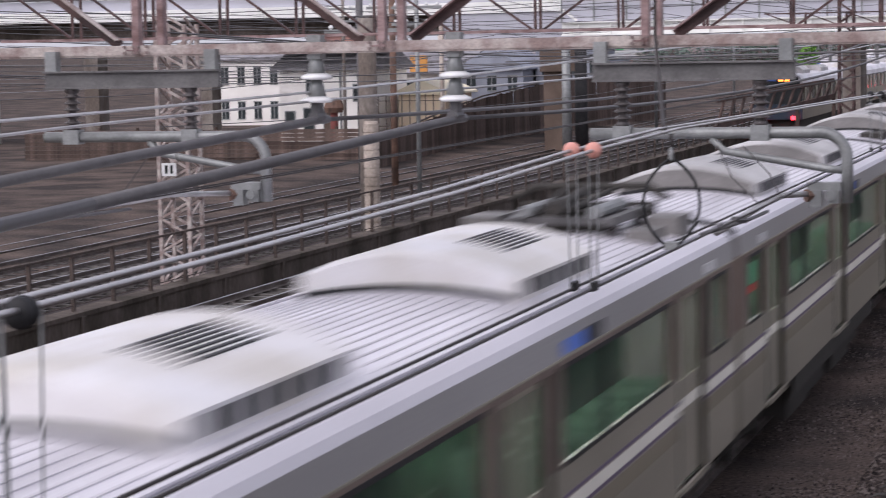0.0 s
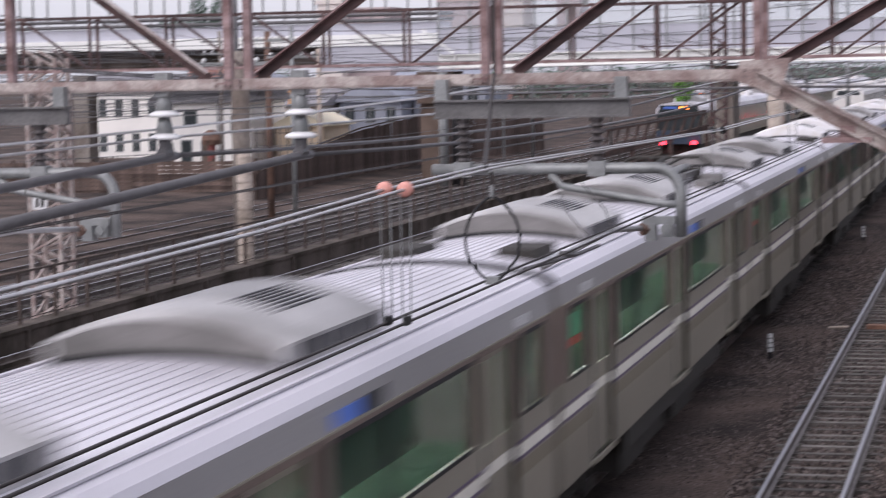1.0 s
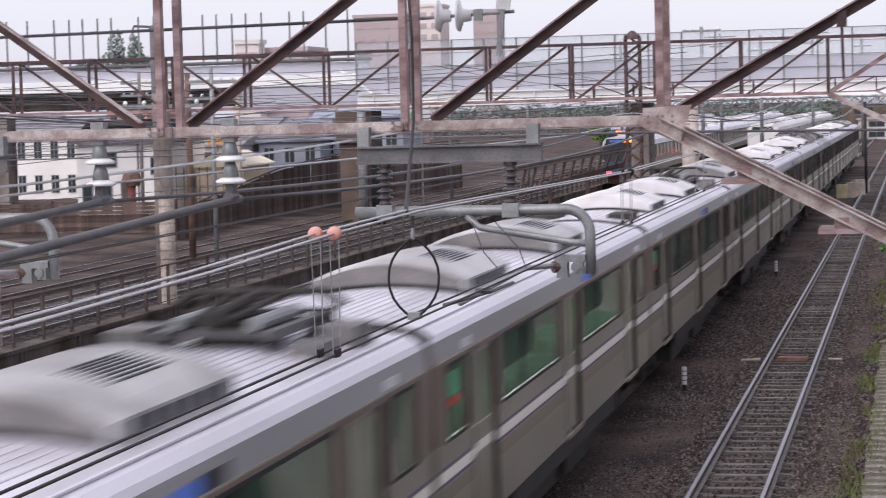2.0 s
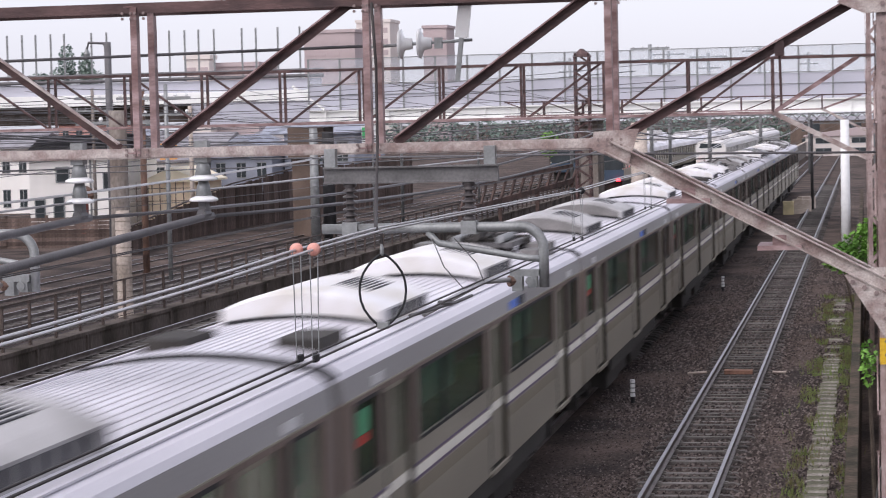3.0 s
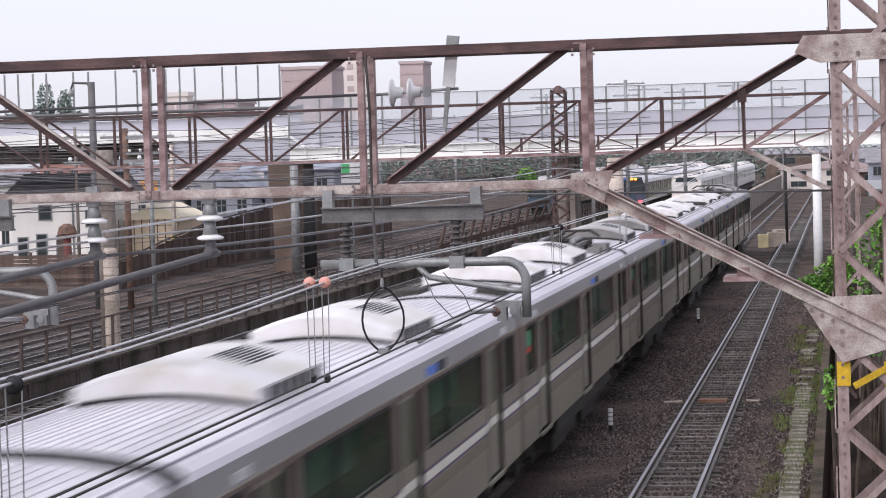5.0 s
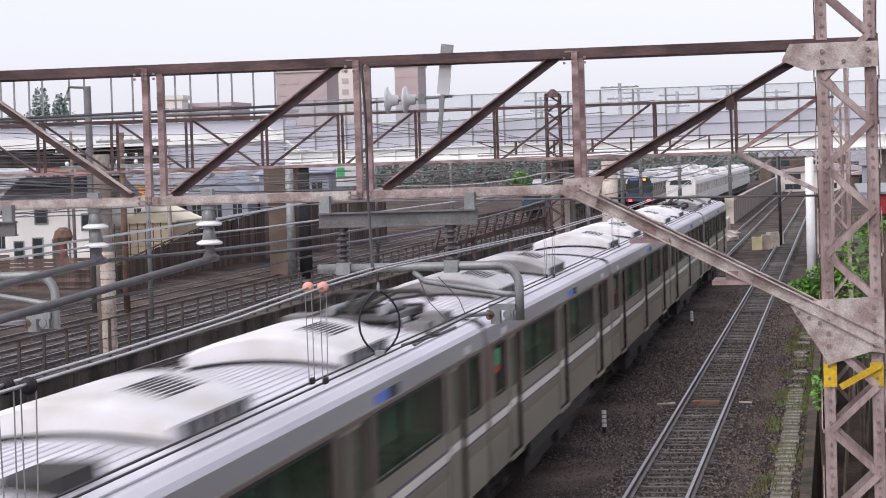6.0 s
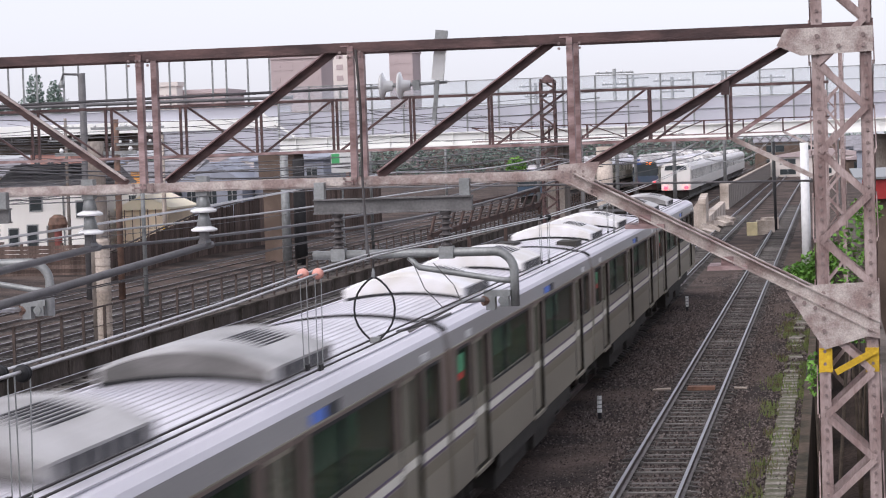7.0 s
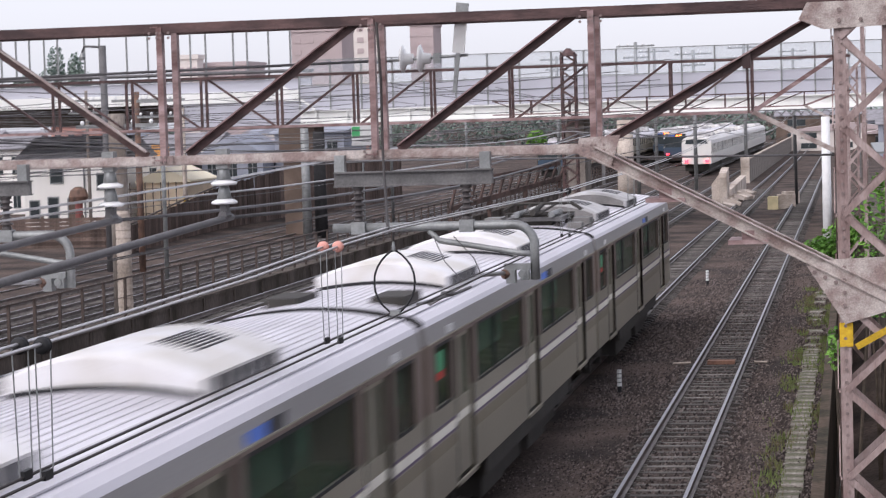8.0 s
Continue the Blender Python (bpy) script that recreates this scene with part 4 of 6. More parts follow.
            tube(bm, [(s * 0.95, c, 0.55), (s * 0.95, c, 0.95)], 0.22, 10)
        box(bm, -0.95, 0.95, c - 0.2, c + 0.2, 0.5, 0.62)
        bogie = part("bogie", bm, M["under"], t)
        for k in (-1.05, 1.05):
            bm = BM()
            for s in (-1, 1):
                lathe(bm, [(0.43, s * 0.53 - 0.06), (0.43, s * 0.53 + 0.06), (0.4, s * 0.53 + 0.065)], (0, c + k, 0.43), 20, "x")
            tube(bm, [(-0.6, c + k, 0.43), (0.6, c + k, 0.43)], 0.08, 8)
            part("wheelset", bm, M["rail"], bogie)
    return t


def build_pantograph(car, y):
    """Folded single-arm collector with its insulators, springs and cable boxes on the roof of a car."""
    z = 3.72
    base = None
    for x in (-0.55, 0.55):
        for d in (-0.7, 0.7):
            bm = BM()
            lathe(bm, [(0.05, z - 0.1), (0.1, z - 0.06), (0.06, z - 0.02), (0.1, z + 0.02), (0.06, z + 0.06), (0.1, z + 0.1), (0.05, z + 0.12)], (x, y + d, 0), 10)
            ins = part("pantograph_insulator", bm, M["ceramic_grey"], car)
            base = base or ins
    bm = BM()
    for x in (-0.55, 0.55):
        bar(bm, (x, y - 0.95, z + 0.15), (x, y + 0.95, z + 0.15), 0.1, 0.09)
    for d in (-0.7, 0.0, 0.7):
        bar(bm, (-0.62, y + d, z + 0.15), (0.62, y + d, z + 0.15), 0.1, 0.09)
    part("pantograph_frame", bm, M["beam_grey"], base)
    bm = BM()
    box(bm, -0.34, 0.34, y - 0.45, y + 0.3, z - 0.08, z + 0.24)
    bmesh.ops.bevel(bm, geom=bm.edges[:], offset=0.04, segments=1)
    part("spring_box", bm, M["under"], base, "black spring and cylinder box")
    for x in (-0.4, 0.4):
        bm = BM()
        tube(bm, [(x, y - 0.9, z + 0.26), (x, y + 0.6, z + 0.26)], 0.07, 10)
        part("spring", bm, M["galv"], base)
    bm = BM()
    tube(bm, [(0, y + 0.5, z + 0.24), (0.0, y - 1.1, z + 0.32)], 0.075, 8)
    tube(bm, [(0.0, y - 1.1, z + 0.32), (0, y + 0.6, z + 0.43)], 0.06, 8)
    tube(bm, [(0.16, y - 1.0, z + 0.3), (0.3, y + 0.6, z + 0.43)], 0.03, 8)
    tube(bm, [(-0.16, y - 1.0, z + 0.3), (-0.3, y + 0.6, z + 0.43)], 0.03, 8)
    part("collector_arm", bm, M["under"], base)
    bm = BM()
    for d in (0.5, 0.8):
        tube(bm, [(-0.9, y + d, z + 0.3), (-0.66, y + d, z + 0.45), (0.66, y + d, z + 0.45), (0.9, y + d, z + 0.3)], 0.028, 8)
    for x in (-0.5, 0.0, 0.5):
        tube(bm, [(x, y + 0.48, z + 0.44), (x, y + 0.82, z + 0.44)], 0.03, 8)
    part("collector_head", bm, M["under"], base)
    for x0, x1, d0, d1, h in ((0.74, 1.12, 0.2, 1.0, 0.12), (-1.12, -0.74, -0.9, -0.1, 0.2), (-1.1, -0.76, 0.3, 0.9, 0.1), (0.74, 1.06, -0.9, -0.3, 0.06)):
        bm = BM()
        box(bm, x0, x1, y + d0, y + d1, z - 0.16, z + h)
        bmesh.ops.bevel(bm, geom=bm.edges[:], offset=0.03, segments=1)
        part("cable_box", bm, M["ac_front"], base, "sooty grey cable box")
    bm = BM()
    for k in range(4):
        tube(bm, [(-0.9 + 0.5 * k, y + 1.2, z - 0.1), (-0.9 + 0.5 * k, y + 1.2, z + 0.2)], 0.06, 8)
    tube(bm, [(-0.95, y + 1.2, z + 0.2), (0.65, y + 1.2, z + 0.2), (0.65, y + 0.4, z + 0.16)], 0.035, 6)
    part("roof_cabling", bm, M["under"], base)


def build_cab_end(car, y, s):
    """Black windscreen panel and coupler on a car end that has a cab."""
    bm = BM()
    yy = sorted((y, y + s * 0.06))
    box(bm, -1.25, 1.25, yy[0], yy[1], 2.2, 3.3)
    scr = part("windscreen", bm, M["glass"], car)
    bm = BM()
    yy = sorted((y, y + s * 0.4))
    box(bm, -0.2, 0.2, yy[0], yy[1], 0.6, 0.95)
    part("coupler", bm, M["under"], car)


GREY_COOLERS = (0, 3, 6, 8, 9, 10)
base_car = build_car()
cars = [base_car]
for k in range(1, 12):
    cars.append(copy_thing(base_car, pose(0, 0, 0)))
for k, c in enumerate(cars):
    if k in GREY_COOLERS:
        tagged(c, "stainless steel commuter train car with sooty grey roof coolers")
        for o in c.children:
            if o.name.startswith("cooler"):
                o.data = o.data.copy()
                o.data.materials[0] = M["ac_grey"]
                ya = min(v.co.y for v in o.data.vertices)
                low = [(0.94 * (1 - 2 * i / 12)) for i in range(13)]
                # added darker sheet: the upright front's shade is put into its colour
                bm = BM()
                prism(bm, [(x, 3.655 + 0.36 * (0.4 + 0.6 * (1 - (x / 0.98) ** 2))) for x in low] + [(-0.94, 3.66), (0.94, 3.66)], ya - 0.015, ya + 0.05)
                part("front_sheet", bm, M["ac_front"], o, "dark sheet holding the shade of the cooler front")
    if k < 8:
        for o in c.children:
            if o.name.startswith("ceiling_lamp"):
                o.data = o.data.copy()
                o.data.materials[0] = M["lamp_dim"]
    if k in (0, 7):
        build_cab_end(c, 19.8 if k == 0 else 0.2, 1 if k == 0 else -1)
for k, y in ((11, 17.9), (9, 17.9), (7, 17.9), (4, 17.9), (0, 1.8)):
    tagged(cars[k], "stainless steel commuter train car with a folded pantograph on the roof")
    build_pantograph(cars[k], y)
for k in (1, 4, 7, 9):
    for x in (-0.75, 0.75):
        bm = BM()
        box(bm, x - 0.24, x + 0.24, 1.2, 2.4, 3.62, 3.78)
        bmesh.ops.bevel(bm, geom=bm.edges[:], offset=0.03, segments=1)
        part("roof_box", bm, M["under"], cars[k], "low dark equipment box on the roof")


# ---------------- other trains ----------------
def build_far_train(name, label, n, paint, band, rear_dark):
    """A train seen from behind: its last car's end faces the camera."""
    t = thing(name, label, "train")
    for c in range(n):
        y0 = c * 20.0 + 0.1
        y1 = y0 + 19.7
        bm = BM()
        prof = [(-1.45, 1.0), (1.45, 1.0), (1.475, 1.6), (1.475, 2.1)]
        prism(bm, prof[:2] + [(1.475, 2.0), (-1.475, 2.0)], y0, y1)
        body = part("lower_body", bm, paint, t)
        bm = BM()
        prism(bm, [(-1.43, 2.0), (1.43, 2.0), (1.41, 2.95), (-1.41, 2.95)], y0 + (0.06 if c == 0 else 0), y1)
        part("window_band", bm, band, body, "dark window band")
        for k in range(8):
            y = y0 + 1.2 + 2.4 * k
            for s in (-1, 1):
                bm = BM()
                box(bm, s * 1.45 - 0.03, s * 1.45 + 0.03, y - 0.28, y + 0.28, 2.0, 2.95)
                part("pillar", bm, paint, body)
        bm = BM()
        prism(bm, [(1.475, 2.95), (1.44, 3.3), (1.2, 3.58), (0.5, 3.68), (-0.5, 3.68), (-1.2, 3.58), (-1.44, 3.3), (-1.475, 2.95)], y0, y1)
        part("roof", bm, M["ac_white"] if paint is M["white_train"] else M["roof"], t)
        for a in (4.0, 12.5):
            bm = BM()
            prism(bm, [(-0.9, 3.6), (0.9, 3.6), (0.9, 3.85), (0.6, 4.02), (-0.6, 4.02), (-0.9, 3.85)], y0 + a, y0 + a + 3.3)
            part("cooler", bm, M["ac_white"] if c % 2 else M["ac_grey"], t)
        bm = BM()
        box(bm, -1.2, 1.2, y0 + 0.5, y1 - 0.5, 0.3, 0.98)
        part("underframe", bm, M["under"], t)
        for k in (3.0, 17.0):
            bm = BM()
            box(bm, -0.95, 0.95, y0 + k - 1.4, y0 + k + 1.4, 0.0, 0.5)
            part("bogie", bm, M["under"], t)
    # rear end
    if rear_dark:
        bm = BM()
        box(bm, -1.3, 1.3, 0.02, 0.1, 1.9, 3.2)
        part("rear_window", bm, M["window_dark"], t, "dark rear window")
        bm = BM()
        box(bm, -1.44, 1.44, 0.0, 0.1, 1.0, 1.9)
        part("rear_panel", bm, M["blue_train"], t, "dark painted rear panel")
        bm = BM()
        box(bm, -1.2, 1.2, 0.0, 0.1, 3.2, 3.5)
        p = part("display_box", bm, M["window_dark"], t)
        bm = BM()
        for x in (0.05, 0.42):
            box(bm, x, x + 0.28, -0.03, 0.0, 3.24, 3.42)
        part("orange_display", bm, M["led_orange"], p, "orange lit display")
        bm = BM()
        box(bm, -0.95, -0.1, -0.03, 0.0, 3.26, 3.42)
        part("blue_display", bm, M["led_blue"], p)
    else:
        bm = BM()
        prism(bm, [(-1.4, 1.0), (1.4, 1.0), (1.45, 2.9), (1.1, 3.5), (-1.1, 3.5), (-1.45, 2.9)], -0.2, 0.1)
        e = part("rear_wall", bm, paint, t)
        bm = BM()
        prism(bm, [(-1.1, 2.98), (1.1, 2.98), (0.95, 3.4), (-0.95, 3.4)], -0.24, -0.2)
        part("rear_window", bm, M["window_dark"], e)
    for x in (-1.0, 1.0):
        bm = BM()
        box(bm, x - 0.17, x + 0.17, -0.32, -0.05, 0.98 if rear_dark else 1.15, 1.2 if rear_dark else 1.4)
        part("tail_lamp", bm, M["tail"], t, "lit red tail lamp")
    return t


leaving_train = build_far_train("leaving_train", "dark-ended train with lit red tail lamps running away", 6, M["stainless"], M["window_dark"], True)
white_train = build_far_train("white_train", "white train with red tail lamps standing between concrete walls", 7, M["white_train"], M["window_dark"], False)


stabled_train = build_far_train("stabled_train", "silver train stabled on a side track beyond the bridge", 5, M["stainless"], M["window_dark"], True)
stabled_train.matrix_world = pose(-28.6, 215, 0)
for o in [o for o in stabled_train.children if o.name.startswith("tail_lamp")]:
    o.data = o.data.copy()
    o.data.materials[0] = M["under"]
for x, y in ((-24.8, 300), (-32.8, 262)):
    copy_thing(stabled_train, pose(x, y, 0))


# ---------------- walls, fence and side of the near track ----------------
def build_fence():
    t = thing("trackside_fence", "rusty steel post-and-rail fence on a low retaining wall", "fence", pose(-22.9, 0, 0))
    bm = BM()
    y = 20.0
    for zz, r in ((1.45, 0.05), (0.85, 0.02), (0.35, 0.02)):
        bm = BM()
        bar(bm, (0, 20, zz), (0, 260, zz), r, r)
        part("rail", bm, M["fence"], t)
    bm = BM()
    box(bm, -0.04, 0.04, -0.04, 0.04, 0.1, 1.48)
    first = part("post", bm, M["fence"], t)
    first.matrix_basis = pose(0, 40, 0)
    for k in range(1, 90):
        share(first, pose(0, 40 + 2.0 * k, 0, 0, random.uniform(-1.2, 1.2), 0))
    w = thing("retaining_wall", "sooty brown concrete retaining wall beside the far track", "wall", pose(-22.9, 0, 0), kind="structure")
    bm = BM()
    box(bm, -0.25, 0.2, 10, 260, -0.8, 0.12)
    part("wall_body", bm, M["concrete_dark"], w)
    bm = BM()
    box(bm, -0.3, 0.25, 10, 260, 0.12, 0.22)
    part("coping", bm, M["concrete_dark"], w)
    bm = BM()
    box(bm, 0.2, 0.26, -0.12, 0.12, -0.8, 0.12)
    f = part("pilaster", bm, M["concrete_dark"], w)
    f.matrix_basis = pose(0, 44, 0)
    for k in range(1, 30):
        share(f, pose(0, 44 + 4 * k, 0))


build_fence()


def build_yard_bed():
    bm = BM()
    box(bm, -70, -23.16, 30, 170, -0.9, -0.585)
    tagged(finish("yard_bed", bm, M["yard"]), "oily dark gravel bed of the side yard", "ground", kind="structure")


build_yard_bed()


def build_slatted_fence():
    """Dark boards laid level between posts, in front of the white house."""
    w = thing("slatted_fence", "dark weathered fence of level boards behind the yard", "fence", pose(0, 118, 0), kind="structure")
    bm = BM()
    box(bm, -3.5, 3.5, -0.02, 0.02, -0.1, 0.1)
    first = part("board", bm, M["board"], w)
    rng = random.Random(4)
    first.matrix_basis = pose(-43.2, 0, -0.5)
    for row in range(9):
        for c in range(3):
            if row or c:
                share(first, pose(-43.2 - 7.02 * c, rng.uniform(-0.03, 0.03), -0.5 + 0.22 * row, rng.uniform(-4, 4), 0, 0))
    bm = BM()
    box(bm, -0.07, 0.07, 0.03, 0.17, -0.9, 1.5)
    p = part("post", bm, M["board"], w)
    p.matrix_basis = pose(-39.7, 0, 0)
    for k in range(1, 9):
        share(p, pose(-39.7 - 2.35 * k, 0, 0))


build_slatted_fence()


def build_board_wall():
    """Tall wall of upright boards that climbs along the curve of the yard."""
    w = thing("board_wall", "tall dark brown wall of upright boards along the yard", "wall", pose(0, 0, 0), kind="structure")
    rng = random.Random(14)
    path = [(-37.6, 112, 0.95), (-38.9, 126, 1.7), (-39.6, 138, 2.4), (-39.2, 152, 3.0), (-36.5, 180, 3.3)]
    for (xa, ya, za), (xb, yb, zb) in zip(path, path[1:]):
        n = int(math.hypot(xb - xa, yb - ya) / 0.6)
        turn = math.degrees(math.atan2(yb - ya, xb - xa))
        for k in range(n):
            f = (k + 0.5) / n
            z = za + (zb - za) * f + rng.uniform(-0.05, 0.05)
            bm = BM()
            box(bm, -0.29, 0.29, -0.03, 0.03, -0.9, z)
            o = part("board", bm, M["board"], w)
            o.matrix_basis = pose(xa + (xb - xa) * f, ya + (yb - ya) * f, 0, rng.uniform(-1, 1), 0, turn + rng.uniform(-3, 3))
        bm = BM()
        bar(bm, (xa, ya, za + 0.12), (xb, yb, zb + 0.12), 0.1, 0.08)
        part("top_rail", bm, M["fence"], w)
    f = thing("grid_fence", "thin dark bar fence before the cream house", "fence", pose(0, 138, 0))
    for k in range(9):
        bm = BM()
        bar(bm, (-46.4 + 0.52 * k, 0, -0.3), (-46.4 + 0.52 * k, 0, 2.7), 0.05, 0.05)
        part("bar", bm, M["fence"], f)
    for z in (0.7, 1.5, 2.3):
        bm = BM()
        bar(bm, (-46.5, -0.03, z), (-42.2, -0.03, z), 0.04, 0.04)
        part("rail", bm, M["fence"], f)


build_board_wall()


def build_kerb():
    t = thing("cable_trough", "line of worn concrete cable trough lids beside the track", "trough", pose(-1.15, 0, -0.245), kind="structure")
    bm = BM()
    box(bm, -0.19, 0.19, -0.305, 0.305, -0.06, 0.05)
    bmesh.ops.bevel(bm, geom=bm.edges[:], offset=0.01, segments=1)
    f = part("slab", bm, M["slab"], t)
    rng = random.Random(3)
    f.matrix_basis = pose(0, 26, 0.02)
    for k in range(1, 90):
        if k > 54 and rng.random() < 0.65:
            continue
        share(f, pose(rng.uniform(-0.03, 0.03), 26 + 0.615 * k, rng.uniform(-0.03, 0.0), rng.uniform(-1, 1), rng.uniform(-2, 2), rng.uniform(-2, 2) * (8 if k > 54 else 1)))


build_kerb()


def build_marker(x, y):
    t = thing("marker_post", "short white marker post with grey bands in the ballast", "marker post", pose(x, y, -0.3), group="marker posts")
    bm = BM()
    tube(bm, [(0, 0, 0.2), (0, 0, 0.58)], 0.055, 12)
    p = part("post", bm, M["label_white"], t)
    for z in (0.28, 0.38, 0.48):
        bm = BM()
        tube(bm, [(0, 0, z), (0, 0, z + 0.025)], 0.058, 12)
        part("band", bm, M["galv"], p)
    bm = BM()
    tube(bm, [(0, 0, 0), (0, 0, 0.2)], 0.05, 12)
    part("base", bm, M["black"], p)


build_marker(-5.4, 51.2)
build_marker(-5.38, 83.0)


def build_plank():
    t = thing("plank", "red-brown timber plank lying between the rails", "plank", pose(-3.3, 56.1, -0.13))
    bm = BM()
    box(bm, -0.38, 0.3, -0.16, 0.16, -0.03, 0.06)
    bmesh.ops.bevel(bm, geom=bm.edges[:], offset=0.01, segments=1)
    part("board", bm, M["wood"], t)
    t2 = thing("cable_pipe", "pale conduit laid across the track", "conduit", pose(-3.3, 56.0, -0.1))
    bm = BM()
    tube(bm, [(-1.25, 0, -0.04), (-1.05, 0.05, -0.03), (-0.8, 0, -0.02)], 0.03, 8)
    part("conduit", bm, M["concrete_pale"], t2)
    bm = BM()
    tube(bm, [(0.78, 0, -0.01), (1.1, 0.05, -0.03)], 0.03, 8)
    part("conduit", bm, M["concrete_pale"], t2)


build_plank()


def build_portal_walls():
    for x0, x1, y0, y1, h, label in ((-9.3, -8.3, 150, 153.5, 2.0, "pale stained concrete wall end beside the track"), (-9.3, -8.2, 153.6, 176, 0.75, "low pale concrete wall running along the track")):
        t = thing("abutment_wall", label, "wall", pose(0, 0, 0))
        bm = BM()
        prism(bm, [(y0, -0.4), (y1, -0.4), (y1, h + 0.3), (y0 + 0.2, h), (y0, h - 0.3)], x1 - 0.5, x1, "x")
        part("wall_body", bm, M["concrete_pale"], t)
        bm = BM()
        prism(bm, [(x0, -0.4), (x1 - 0.5, -0.4), (x1 - 0.5, h - 0.1), (x0, h - 0.75)], y0 + 0.1, y0 + 0.6)
        part("wing_wall", bm, M["concrete_pale"], t)
    rng = random.Random(8)
    for k in range(14):
        t = thing("concrete_rubble", "broken pale concrete slab leaning at the wall foot", "rubble", pose(-7.9 + rng.uniform(-0.3, 0.5), 146 + k * 1.5, 0.1, rng.uniform(-20, 20), rng.uniform(10, 45), rng.uniform(-30, 30)), group="rubble at the abutment")
        bm = BM()
        box(bm, -0.4, 0.4, -0.5, 0.5, -0.12, 0.12)
        bmesh.ops.bevel(bm, geom=bm.edges[:], offset=0.03, segments=1)
        part("slab", bm, M["concrete_pale"], t)
    for k, (x, y, c) in enumerate(((-5.05, 144, "yellow"), (-4.45, 144.6, "concrete_pale"), (-4.1, 146.5, "concrete_pale"), (-4.2, 149, "concrete_pale"), (-4.0, 152, "concrete_pale"))):
        t = thing("concrete_block", "pale yellowish concrete block standing between the tracks", "block", pose(x, y, -0.25, 0, 0, 10 * k), group="blocks between the tracks")
        bm = BM()
        box(bm, -0.33, 0.33, -0.33, 0.33, 0, 0.85 + 0.1 * (k % 2))
        bmesh.ops.bevel(bm, geom=bm.edges[:], offset=0.04, segments=2)
        part("block", bm, M["block_yellow"] if c == "yellow" else M["concrete_pale"], t)


build_portal_walls()


def build_line_wall():
    """Long panelled wall between the passing train's track and the white train."""
    w = thing("line_wall", "long brown-grey panelled wall with a pale concrete end", "wall", pose(-8.95, 0, 0), kind="structure")
    bm = BM()
    box(bm, -0.6, 0.15, 195.2, 196, -0.4, 2.05)
    part("wall_end", bm, M["concrete_pale"], w, "pale concrete wall end")
    bm = BM()
    box(bm, -0.1, 0.1, -1.96, 1.96, -0.4, 1.8)
    f = part("wall_panel", bm, M["concrete"], w)
    f.matrix_basis = pose(0, 198, 0)
    for k in range(1, 50):
        share(f, pose(0, 198 + 4 * k, 0.04 * (k % 2)))
    bm = BM()
    box(bm, -0.14, 0.16, 196, 396, 1.85, 1.96)
    part("coping", bm, M["concrete_pale"], w)


build_line_wall()


